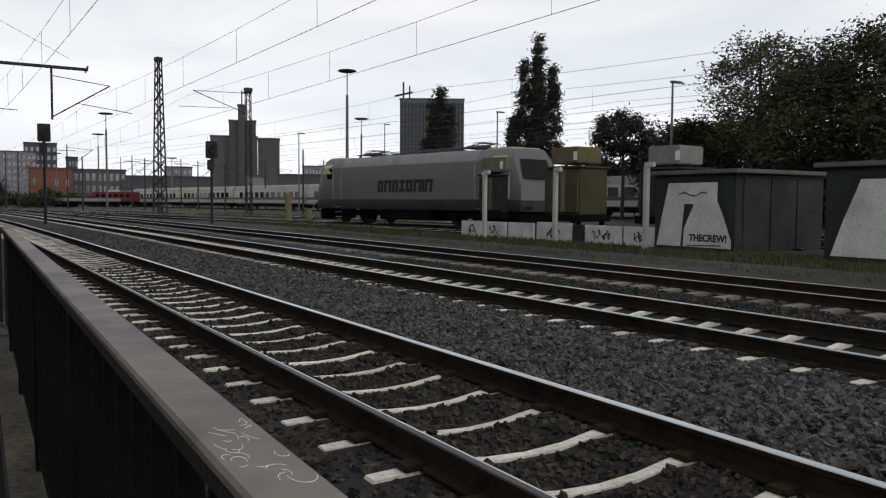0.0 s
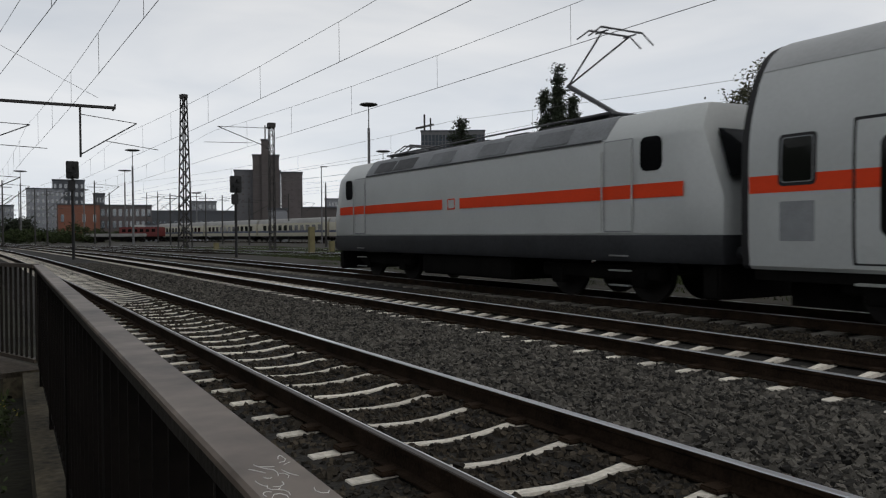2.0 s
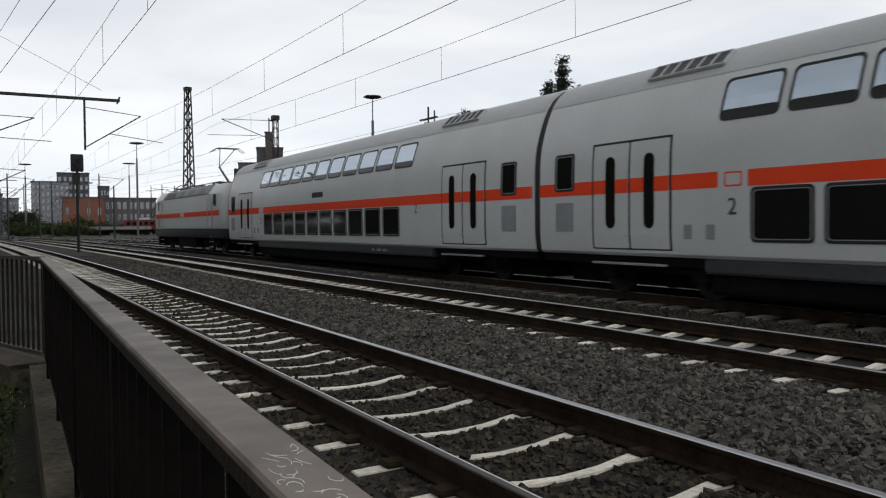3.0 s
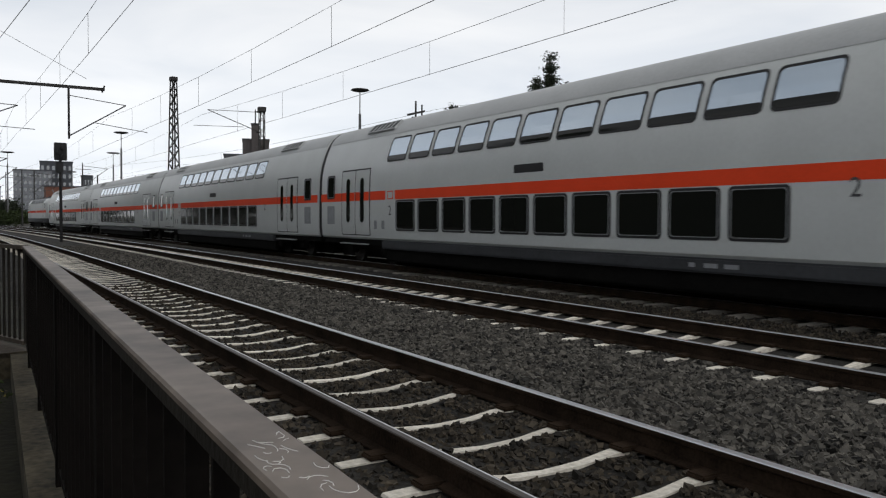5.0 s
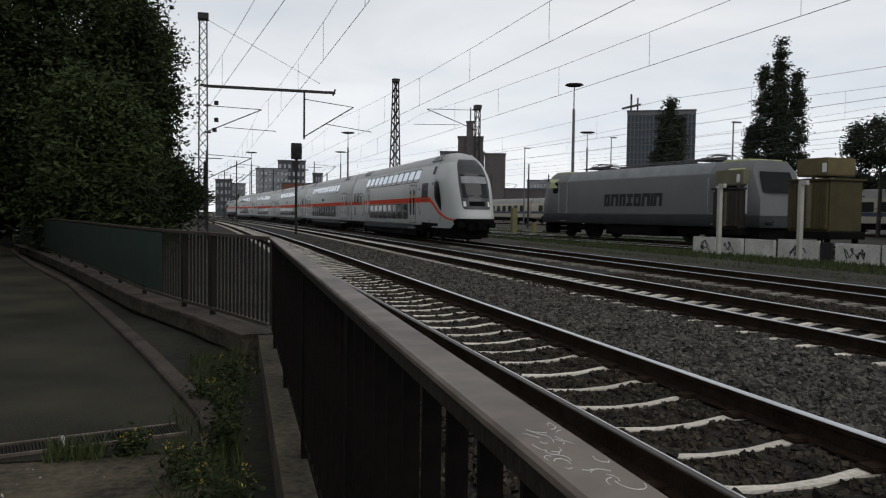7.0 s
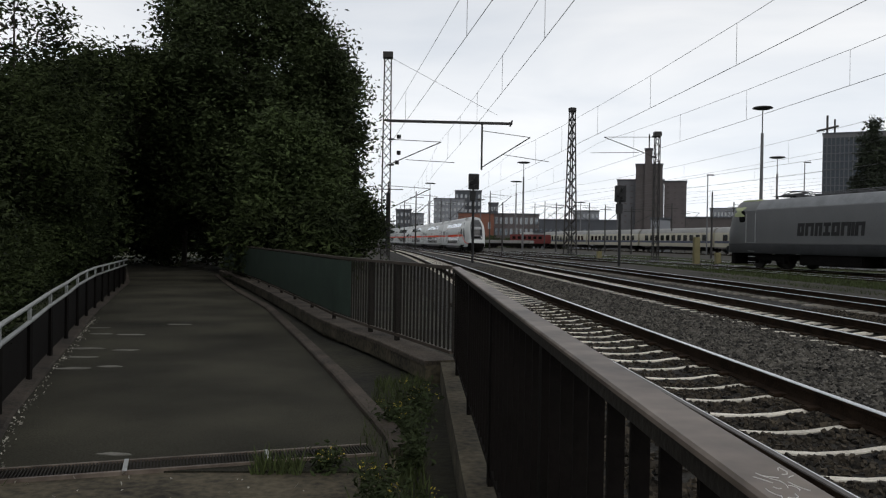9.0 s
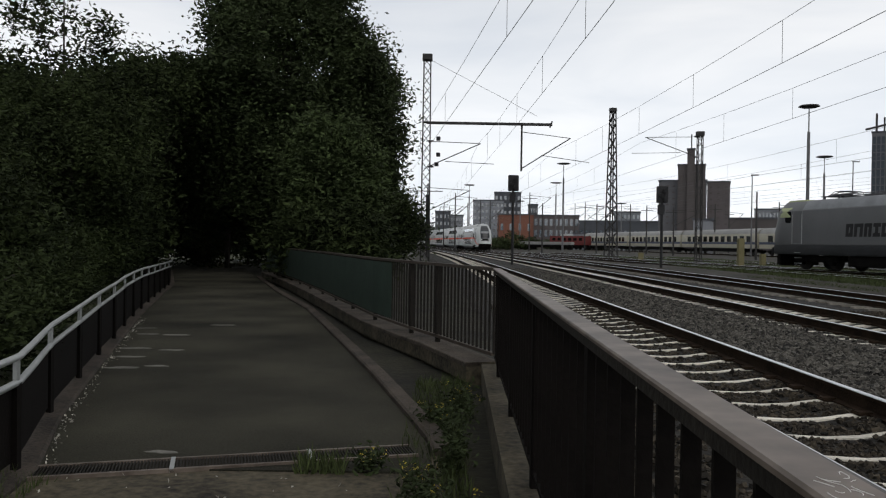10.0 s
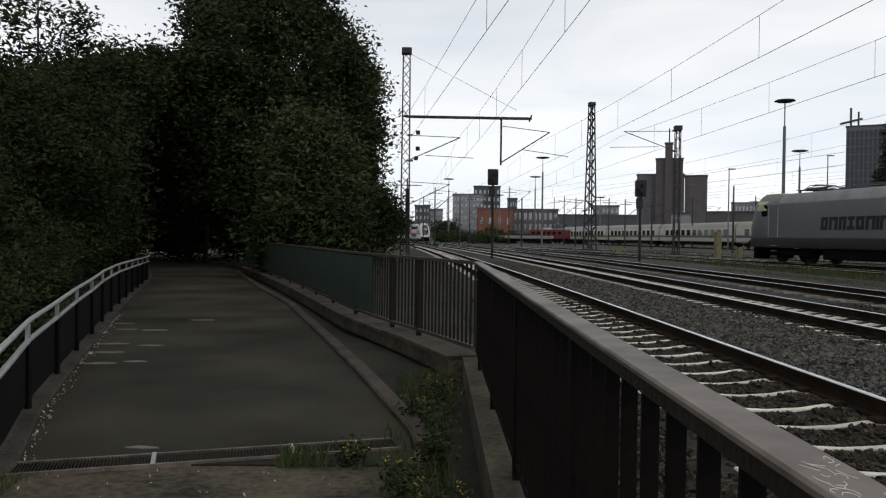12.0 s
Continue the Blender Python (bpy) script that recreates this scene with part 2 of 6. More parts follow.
def build_track(x0, z0, label, concrete=True, y0=3.92 - 0.668 * 85, count=270, gap=0.668):
    track = empty("railway_track", label, "railway track", "main line tracks")
    shape = sleeper_mesh("sleeper", CONCRETE if concrete else OLD_SLEEPER, concrete)
    clip = clip_mesh()
    for side in (-0.7525, 0.7525):
        pts = line_points(x0 + side, z0, -60, 420, 4)
        r = sweep("rail", pts, RAIL, RAIL_SIDE, track, "rusty brown steel rail")
        sweep("rail_head", pts, HEAD, RAIL_WORN if x0 == TRACK_A and side < 0 else RAIL_TOP, r, "worn brown running surface" if x0 == TRACK_A and side < 0 else "polished running surface")
        if x0 == TRACK_A and side < 0:
            sweep("running_band", pts, [(0.012, 0.0), (0.012, 0.002), (0.024, 0.002), (0.024, 0.0)], RAIL_TOP, r, "narrow polished band")
    for i in range(count):
        y = y0 + gap * i
        s = new("sleeper", shape)
        s.parent = track
        s.matrix_basis = pose(on_line(x0, y), y, z0 + random.uniform(-0.006, 0.006), 0, 0, heading(y) + random.uniform(-0.4, 0.4))
        if concrete and -2 < y < 32:
            for side in (-0.7525, 0.7525):
                c = new("rail_clip", clip)
                c.parent = s
                c.location = (side, 0, 0)
    return track


def stones(name, boxes, material, label, size=(0.018, 0.036)):
    """Loose ballast stones: each box is (x0, x1, y0, y1, z, number)."""
    rng = np.random.default_rng(7)
    base = np.array([(-1, -1, -0.7), (1, -1, -0.8), (1, 1, -0.7), (-1, 1, -0.8), (-0.7, -0.8, 0.7), (0.9, -0.6, 0.5), (0.6, 0.9, 0.8), (-0.8, 0.7, 0.6)])
    quad = np.array([(0, 3, 2, 1), (4, 5, 6, 7), (0, 1, 5, 4), (1, 2, 6, 5), (2, 3, 7, 6), (3, 0, 4, 7)])
    allv, allf, k = [], [], 0
    for x0, x1, y0, y1, z, n in boxes:
        c = np.stack([rng.uniform(x0, x1, n), rng.uniform(y0, y1, n), np.full(n, z)], 1)
        keep = np.ones(n, bool)
        for tx, half, first, gap in ((TRACK_A, 1.36, 3.92, 0.668), (TRACK_B, 1.30, 3.94, 0.592)):
            on = np.abs(c[:, 0] - tx) < half
            bay = (c[:, 1] - first + gap / 2) % gap - gap / 2
            keep &= ~(on & (np.abs(bay) < 0.082))
        c = c[keep]
        n = len(c)
        c[:, 0] -= BEND * np.maximum(0, c[:, 1] - BEND_FROM) ** 2
        c[:, 2] += rng.uniform(-0.012, 0.02, n)
        q = rng.normal(size=(n, 4))
        q /= np.linalg.norm(q, axis=1)[:, None]
        w, i, j, l = q.T
        R = np.stack([1 - 2 * (j * j + l * l), 2 * (i * j - w * l), 2 * (i * l + w * j), 2 * (i * j + w * l), 1 - 2 * (i * i + l * l), 2 * (j * l - w * i),
                      2 * (i * l - w * j), 2 * (j * l + w * i), 1 - 2 * (i * i + j * j)], 1).reshape(n, 3, 3)
        s = rng.uniform(*size, n)[:, None, None] * rng.uniform(0.6, 1.2, (n, 1, 3))
        pts = (base[None] * rng.uniform(0.75, 1.2, (n, 8, 1)) * s) @ R.transpose(0, 2, 1) + c[:, None]
        allv.append(pts.reshape(-1, 3))
        allf.append((quad[None] + (np.arange(n) * 8)[:, None, None] + k).reshape(-1, 4))
        k += n * 8
    ob = solid(name, np.concatenate(allv).tolist(), np.concatenate(allf).tolist(), material)
    return tagged(ob, label, "ballast", kind="stuff")


build_ground()
build_track(TRACK_A, 0.0, "railway track with pale concrete sleepers and rusty rails beside the footpath")
build_track(TRACK_B, 0.0, "railway track with concrete sleepers half sunk in grey ballast", y0=3.94 - 0.592 * 90, gap=0.592, count=290)
build_track(TRACK_C, LOW, "railway track with dark weathered sleepers used by the express train", concrete=False)

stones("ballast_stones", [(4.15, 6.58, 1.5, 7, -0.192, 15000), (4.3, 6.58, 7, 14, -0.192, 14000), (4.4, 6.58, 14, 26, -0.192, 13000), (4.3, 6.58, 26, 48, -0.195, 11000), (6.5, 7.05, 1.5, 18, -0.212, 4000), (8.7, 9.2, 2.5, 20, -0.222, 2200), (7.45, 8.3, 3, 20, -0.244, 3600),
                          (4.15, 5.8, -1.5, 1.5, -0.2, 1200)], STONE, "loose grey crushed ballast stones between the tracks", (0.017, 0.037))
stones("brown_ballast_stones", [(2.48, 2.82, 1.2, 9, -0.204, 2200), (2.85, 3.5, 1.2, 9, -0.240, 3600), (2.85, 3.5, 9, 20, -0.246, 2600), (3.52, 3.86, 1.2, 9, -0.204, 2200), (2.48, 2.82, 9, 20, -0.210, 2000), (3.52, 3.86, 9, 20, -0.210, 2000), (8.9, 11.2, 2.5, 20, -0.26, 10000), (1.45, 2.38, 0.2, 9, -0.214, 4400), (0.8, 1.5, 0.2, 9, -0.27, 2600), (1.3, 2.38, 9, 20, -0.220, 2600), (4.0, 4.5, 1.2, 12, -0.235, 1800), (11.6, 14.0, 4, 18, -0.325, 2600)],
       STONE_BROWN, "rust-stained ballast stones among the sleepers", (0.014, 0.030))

# ---------------------------------------------------------------- the express train
WHITE_PAINT = mat("pale_grey_coach_paint", (0.535, 0.555, 0.545), 0.38, 0.045, 0.9, 14, 0.02)
ROOF_PAINT = mat("grey_coach_roof", (0.43, 0.44, 0.44), 0.5, 0.08, 0.7, 14, 0.03)
RED_PAINT = mat("traffic_red_stripe", (0.82, 0.070, 0.020), 0.6, 0.06, 1.5, 20, 0.0, spec=0.12)
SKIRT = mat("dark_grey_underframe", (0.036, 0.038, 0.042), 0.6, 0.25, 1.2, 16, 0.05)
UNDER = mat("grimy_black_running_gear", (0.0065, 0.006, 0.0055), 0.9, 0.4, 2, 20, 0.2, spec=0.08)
RUBBER = plain("black_rubber", (0.012, 0.012, 0.013), 0.7)
WHEEL = mat("wheel_steel", (0.012, 0.010, 0.009), 0.6, 0.3, 4, 30, 0.1, metal=0.4)
GRILLE = mat("dark_roof_grille", (0.060, 0.062, 0.066), 0.7, 0.2, 3, 60, 0.1)
STICKER = plain("yellow_door_sticker", (0.62, 0.42, 0.04), 0.6)
VENT = mat("grey_vent_grille", (0.26, 0.27, 0.28), 0.6, 0.15, 3, 60, 0.1)
MARK = plain("dark_grey_lettering", (0.05, 0.05, 0.055), 0.6)
PANTO = mat("pantograph_steel", (0.07, 0.07, 0.075), 0.5, 0.2, 3, 30, 0.05)
CREAM_LAMP = plain("headlamp_lens", (0.75, 0.75, 0.70), 0.1, coat=1.0)


def glass_mat(name, colour, rough=0.04, ior=2.3):
    m = plain(name, colour, rough, coat=1.0)
    m.node_tree.nodes["Principled BSDF"].inputs["IOR"].default_value = ior
    return m


WINDOW = plain("tinted_coach_glass", (0.012, 0.013, 0.011), 0.08, spec=0.2)
MASK = plain("dark_grey_cab_mask", (0.058, 0.061, 0.065), 0.3, spec=0.4)
WINDSCREEN = plain("dark_windscreen_glass", (0.015, 0.017, 0.019), 0.06, spec=0.3)
UPPER_GLASS = plain("sun_coated_glass", (0.50, 0.57, 0.64), 0.05, metal=0.85)
DARK_PANE = plain("dark_cab_glass", (0.006, 0.006, 0.007), 0.25, spec=0.05)

COACH = [(0.0, 0.80), (1.30, 0.80), (1.36, 0.86), (1.395, 1.2), (1.40, 1.6), (1.40, 2.4), (1.39, 2.8), (1.36, 3.1), (1.31, 3.35), (1.22, 3.65), (1.11, 3.95),
         (0.99, 4.19), (0.82, 4.42), (0.58, 4.60), (0.30, 4.71), (0.0, 4.75)]


def half_width(profile, z):
    for (x0, z0), (x1, z1) in zip(profile[1:], profile[2:]):
        if z <= z1:
            t = 0 if z1 == z0 else max(0.0, (z - z0) / (z1 - z0))
            return x0 + (x1 - x0) * t
    return 0.0


def rounded(y0, y1, z0, z1, r, n=3):
    out = []
    for cy, cz, a0 in ((y1 - r, z1 - r, 0), (y0 + r, z1 - r, 90), (y0 + r, z0 + r, 180), (y1 - r, z0 + r, 270)):
        for i in range(n + 1):
            a = radians(a0 + 90 * i / n)
            out.append((cy + r * math.cos(a), cz + r * math.sin(a)))
    full = []
    for i, p in enumerate(out):
        q = out[(i + 1) % len(out)]
        k = max(1, int(math.hypot(q[0] - p[0], q[1] - p[1]) / 0.22))
        full += [(p[0] + (q[0] - p[0]) * j / k, p[1] + (q[1] - p[1]) * j / k) for j in range(k)]
    return full


def skin_pane(name, outline, width, side, off, material, parent, label="", hole=0.0, depth=0.012):
    """A pane, or with hole a frame of that width, laid on the body's side, off metres proud of it."""
    cy = sum(p[0] for p in outline) / len(outline)
    cz = sum(p[1] for p in outline) / len(outline)
    ly = max(p[0] for p in outline) - min(p[0] for p in outline)
    lz = max(p[1] for p in outline) - min(p[1] for p in outline)
    rings = []
    if hole:
        ky, kz = 1 - 2 * hole / ly, 1 - 2 * hole / lz
        scales = [((1, 1), -depth), ((1, 1), 0), ((ky, kz), 0), ((ky, kz), -depth)]
    else:
        scales = [((1, 1), -depth), ((1, 1), 0), ((0.75, 0.75), 0), ((0.5, 0.5), 0), ((0.25, 0.25), 0), ((0.02, 0.02), 0)]
    n = len(outline)
    v, f = [], []
    for (sy, sz), d in scales:
        for y, z in outline:
            yy, zz = cy + (y - cy) * sy, cz + (z - cz) * sz
            v.append((side * (width(yy, zz) + off + d), yy, zz))
    for i in range(len(scales) - 1):
        for j in range(n):
            k = (j + 1) % n
            q = (i * n + j, i * n + k, (i + 1) * n + k, (i + 1) * n + j)
            f.append(q if side > 0 else q[::-1])
    if not hole:
        q = tuple((len(scales) - 1) * n + j for j in range(n))
        f.append(q if side > 0 else q[::-1])
    return solid(name, v, f, material, parent, label)


def strip(name, pts, width, side, off, material, parent, label=""):
    """A band along points (y, low z, high z) on the body's side."""
    v, f = [], []
    for y, z0, z1 in pts:
        v += [(side * (width(y, z0) + off), y, z0), (side * (width(y, z1) + off), y, z1)]
    for i in range(len(pts) - 1):
        q = (2 * i, 2 * i + 1, 2 * i + 3, 2 * i + 2)
        f.append(q if side < 0 else q[::-1])
    return solid(name, v, f, material, parent, label)


def loft(name, profile, stations, material, parent, label="", smooth=True):
    """A closed body from half a profile, mirrored; stations are (y, width scale, slant, slant from z)."""
    ring = [(x, z) for x, z in profile] + [(-x, z) for x, z in reversed(profile[1:-1])]
    n, v, f = len(ring), [], []
    for y, sc, slant, zf in stations:
        v += [(x * sc, y + slant * max(0, z - zf), z) for x, z in ring]
    for i in range(len(stations) - 1):
        for j in range(n):
            k = (j + 1) % n
            f.append((i * n + j, i * n + k, (i + 1) * n + k, (i + 1) * n + j))
    f.append(tuple(range(n)))
    f.append(tuple(reversed(range((len(stations) - 1) * n, len(stations) * n))))
    bm = bmesh.new()
    bv = [bm.verts.new(p) for p in v]
    for q in f:
        bm.faces.new([bv[i] for i in q])
    ob = part(name, bm, material, parent, label, True)
    ob.data.set_sharp_from_angle(angle=radians(32))
    return ob


def bogie(parent, y, axles=(-1.25, 1.25), r=0.46):
    bm = bmesh.new()
    for sx in (-1, 1):
        add_box(bm, sx * 0.95, sx * 1.12, y - 1.9, y + 1.9, 0.45, 0.78, 0.04)
        for a in axles:
            add_box(bm, sx * 0.93, sx * 1.16, y + a - 0.22, y + a + 0.22, 0.30, 0.66, 0.03)
    add_box(bm, -0.95, 0.95, y - 0.3, y + 0.3, 0.5, 0.8)
    fr = part("bogie", bm, UNDER, parent)
    for a in axles:
        bm = bmesh.new()
        add_rod(bm, (-0.8, y + a, r), (0.8, y + a, r), 0.08)
        for sx in (-0.75, 0.75):
            add_rod(bm, (sx - 0.065, y + a, r), (sx + 0.065, y + a, r), r, seg=28)
        part("wheelset", bm, WHEEL, fr)


def door(parent, width, side, y0, y1, z0=0.92, z1=3.13, sticker=False):
    fr = skin_pane("door", rounded(y0, y1, z0, z1, 0.03), width, side, 0.006, RUBBER, parent, "double-leaf sliding coach door")
    mid = (y0 + y1) / 2
    for a, b in ((y0 + 0.055, mid - 0.028), (mid + 0.028, y1 - 0.055)):
        leaf = skin_pane("door_leaf", rounded(a, b, z0 + 0.03, z1 - 0.05, 0.03), width, side, 0.014, WHITE_PAINT, fr)
        leaf.parent = fr
        strip("stripe", [(a, 2.07, 2.355), (b, 2.07, 2.355)], width, side, 0.018, RED_PAINT, fr)
        c = (a + b) / 2
        skin_pane("door_window", rounded(c - 0.14, c + 0.14, 1.35, 2.83, 0.139, 5), width, side, 0.024, WINDOW, fr)
        if sticker:
            skin_pane("sticker", rounded(c - 0.09, c + 0.09, 2.36, 2.54, 0.02), width, side, 0.028, STICKER, fr, "small yellow sticker")
    return fr


def step_board(parent, side, y0, y1):
    box("door_step", side * 1.36, side * 1.50, y0, y1, 0.62, 0.66, GALV, parent, 0.008)


def window(parent, width, side, y0, y1, z0, z1, r=0.10, glass=None, dark=None):
    fr = skin_pane("window", rounded(y0, y1, z0, z1, r), width, side, 0.012, RUBBER, parent, hole=0.045, depth=0.02)
    # Upper windows get a dark strip painted as the tree line's reflection.
    if glass:
        skin_pane("reflection_band", rounded(y0 + 0.04, y1 - 0.04, z0 + 0.04, z0 + 0.20, 0.06), width, side, 0.010, WINDOW, fr, "dark band painted for the trees reflected in the glass")
    else:
        skin_pane("frame_line", rounded(y0 + 0.05, y1 - 0.05, z0 + 0.05, z1 - 0.05, r * 0.7), width, side, 0.016, VENT, fr, "thin pale frame line", hole=0.014, depth=0.014)
    skin_pane("pane", rounded(y0 + 0.03, y1 - 0.03, z0 + 0.03, z1 - 0.03, r * 0.8), width, side, 0.005, glass or dark or WINDOW, fr, "tinted glass")
    return fr


def lettering(text, size, parent, side, y, z, width, material=None, name="lettering", thick=0.0):
    cu = bpy.data.curves.new(name, "FONT")
    cu.body, cu.size, cu.align_x, cu.align_y = text, size, "CENTER", "CENTER"
    cu.extrude, cu.offset = 0.002, thick
    tmp = bpy.data.objects.new(name, cu)
    me = bpy.data.meshes.new_from_object(tmp)
    bpy.data.objects.remove(tmp)
    me.materials.clear()
    me.materials.append(material or MARK)
    ob = new(name, me)
    ob.parent = parent
    ob.matrix_basis = Matrix.Translation((side * (width(y, z) + 0.012), y, z)) @ Matrix(((0, 0, side, 0), (side, 0, 0, 0), (0, 1, 0, 0), (0, 0, 0, 1)))
    return ob


def roof_vent(parent, y0, y1, side):
    bm = bmesh.new()
    k = 6
    for i in range(k):
        a = y0 + (y1 - y0) * i / k
        vs = add_box(bm, -0.19, 0.19, a + 0.03, a + (y1 - y0) / k - 0.03, -0.03, 0.03, 0.01)
        bmesh.ops.transform(bm, matrix=Matrix.Translation((side * 0.80, 0, 4.47)) @ Matrix.Rotation(side * radians(43), 4, "Y"), verts=vs)
    fr = part("roof_vent", bm, GRILLE, parent, "dark louvred roof vent")
    bm = bmesh.new()
    for i in range(k + 1):
        a = y0 + (y1 - y0) * i / k
        vs = add_box(bm, -0.20, 0.20, a - 0.025, a + 0.025, -0.03, 0.045, 0.008)
        bmesh.ops.transform(bm, matrix=Matrix.Translation((side * 0.80, 0, 4.47)) @ Matrix.Rotation(side * radians(43), 4, "Y"), verts=vs)
    for e in (-0.20, 0.20):
        vs = add_box(bm, e - 0.02, e + 0.02, y0, y1, -0.03, 0.045, 0.008)
        bmesh.ops.transform(bm, matrix=Matrix.Translation((side * 0.80, 0, 4.47)) @ Matrix.Rotation(side * radians(43), 4, "Y"), verts=vs)
    part("vent_frame", bm, ROOF_PAINT, fr, "grey vent frame")


def smooth_line(pts, k=5, closed=False):
    """Points along a smooth curve through pts."""
    n, out = len(pts), []
    at = (lambda i: pts[i % n]) if closed else (lambda i: pts[max(0, min(n - 1, i))])
    for i in range(n if closed else n - 1):
        a, b, c, d = at(i - 1), at(i), at(i + 1), at(i + 2)
        for j in range(k):
            t = j / k
            out.append(tuple(0.5 * (2 * q + (r - p) * t + (2 * p - 5 * q + 4 * r - s) * t * t + (3 * q - p - 3 * r + s) * t ** 3) for p, q, r, s in zip(a, b, c, d)))
    return out if closed else out + [pts[-1]]


def seam(name, pts, width, side, off, w, material, parent, label=""):
    """A thin joint along points (y, z) on the body's side."""
    v, f = [], []
    for i, (y, z) in enumerate(pts):
        (y0, z0), (y1, z1) = pts[max(0, i - 1)], pts[min(len(pts) - 1, i + 1)]
        d = math.hypot(y1 - y0, z1 - z0) or 1.0
        ny, nz = -(z1 - z0) / d * w / 2, (y1 - y0) / d * w / 2
        for s in (-1, 1):
            v.append((side * (width(y + s * ny, z + s * nz) + off), y + s * ny, z + s * nz))
    for i in range(len(pts) - 1):
        f.append((2 * i, 2 * i + 1, 2 * i + 3, 2 * i + 2))
    return solid(name, v, f, material, parent, label)


def coach_common(car, width, front, rear, lower, upper):
    """Windows and stripe of both sides; places are metres back from the leading end at y = front."""
    for side in (-1, 1):
        for i in range(upper[2]):
            a = front - upper[0] - upper[1] * i
            window(car, width, side, a - 1.23, a, 3.24, 4.02, 0.11, UPPER_GLASS)
        for i in range(lower[2]):
            a = front - lower[0] - lower[1] * i
            window(car, width, side, a - 1.21, a, 1.11, 2.05, 0.09)
        skin_pane("vent_slot", rounded(front - 13.34, front - 12.22, 2.57, 2.77, 0.02), width, side, 0.008, RUBBER, car)


def build_coach():
    L = 13.25
    car = empty("passenger_coach", "pale grey double-deck passenger coach with a red stripe on the track", "train coach", "coaches of the express train")
    loft("body", COACH, [(-L, 0.97, 0, 9), (-L + 0.12, 1, 0, 9), (L - 0.12, 1, 0, 9), (L, 0.97, 0, 9)], WHITE_PAINT, car, smooth=False)
    W = lambda y, z: half_width(COACH, z)
    roof = [(0.0, 4.14), (1.02, 4.15), (0.995, 4.21), (0.825, 4.44), (0.585, 4.62), (0.302, 4.73), (0.0, 4.77)]
    loft("roof", roof, [(-L + 0.05, 1, 0, 9), (L - 0.05, 1, 0, 9)], ROOF_PAINT, car, "grey roof")
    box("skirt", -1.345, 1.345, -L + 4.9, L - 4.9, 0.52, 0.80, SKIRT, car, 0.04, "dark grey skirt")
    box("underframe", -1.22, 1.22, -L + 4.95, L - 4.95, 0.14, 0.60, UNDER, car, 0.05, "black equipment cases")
    # Added black filler: closes the view through the dark void below the floor.
    box("underside_filler", -0.62, 0.62, -L + 0.3, L - 0.3, 0.16, 0.79, UNDER, car)
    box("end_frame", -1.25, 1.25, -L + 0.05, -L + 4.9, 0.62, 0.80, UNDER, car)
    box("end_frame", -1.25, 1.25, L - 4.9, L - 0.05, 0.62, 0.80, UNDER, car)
    loft("gangway", COACH, [(L - 0.02, 0.955, 0, 9), (L + 0.16, 0.955, 0, 9)], RUBBER, car, "black rubber gangway bellows")
    loft("gangway", COACH, [(-L - 0.13, 0.955, 0, 9), (-L + 0.02, 0.955, 0, 9)], RUBBER, car, "black rubber gangway bellows")
    front = L + 0.15
    coach_common(car, W, front, -L, (6.12, 1.376, 10), (5.38, 1.386, 11))
    for side in (-1, 1):
        door(car, W, side, front - 4.32, front - 2.05)
        door(car, W, side, -front + 2.2, -front + 4.47)
        step_board(car, side, front - 4.2, front - 2.15)
        step_board(car, side, -front + 2.3, -front + 4.35)
        for a in (front - 1.45, -front + 0.82):
            window(car, W, side, a, a + 0.68, 2.17, 3.0, 0.08)
            skin_pane("vent_panel", rounded(a + 0.03, a + 0.65, 1.28, 1.92, 0.02), W, side, 0.008, VENT, car)
        strip("stripe", [(front - 0.2, 2.07, 2.355), (front - 5.42, 2.07, 2.355)], W, side, 0.004, RED_PAINT, car, "red stripe")
        strip("stripe", [(front - 6.06, 2.07, 2.355), (-front + 0.2, 2.07, 2.355)], W, side, 0.004, RED_PAINT, car, "red stripe")
        skin_pane("emblem", rounded(front - 5.94, front - 5.56, 2.08, 2.34, 0.03), W, side, 0.006, RED_PAINT, car, hole=0.03)
        lettering("2", 0.42, car, side, front - 5.74, 1.72, W)
        lettering("2", 0.42, car, side, -front + 6.0, 1.95, W)
        for dy, w in ((17.6, 0.14), (17.95, 0.3), (18.4, 0.3)):
            box("solebar_mark", side * 1.345, side * 1.350, front - dy - w, front - dy, 0.62, 0.70, VENT, car)
        for k, dy in enumerate((4.62, 5.15)):
            skin_pane("notice", rounded(front - dy - 0.2, front - dy, 1.15, 1.42, 0.02), W, side, 0.005, VENT, car)
    for y0 in (-L + 3.1, L - 5.0):
        roof_vent(car, y0, y0 + 1.9, -1)
        roof_vent(car, y0, y0 + 1.9, 1)
    bogie(car, L - 3.4)
    bogie(car, -L + 3.4)
    return car


NOSE = [(0.45, 13.3), (0.9, 13.62), (1.25, 13.72), (1.5, 13.62), (2.0, 13.46), (2.5, 13.26), (3.0, 13.02), (3.5, 12.72), (3.9, 12.36), (4.2, 11.95), (4.45, 11.5), (4.64, 10.9), (4.75, 10.3)]
NOSE_FROM = 10.0


def nose_tip(z):
    for (z0, y0), (z1, y1) in zip(NOSE, NOSE[1:]):
        if z <= z1:
            return y0 + (y1 - y0) * max(0.0, (z - z0) / (z1 - z0))
    return NOSE[-1][1]


def nose_width(y, z, n=3.0):
    """Half width of the driving trailer; its cab end is at negative y."""
    w = half_width(COACH, z) if z > 0.8 else 1.36
    u = (-y - NOSE_FROM) / max(0.05, nose_tip(z) - NOSE_FROM)
    return w if u <= 0 else w * max(0.0, 1 - min(1.0, u) ** n) ** (1 / n)


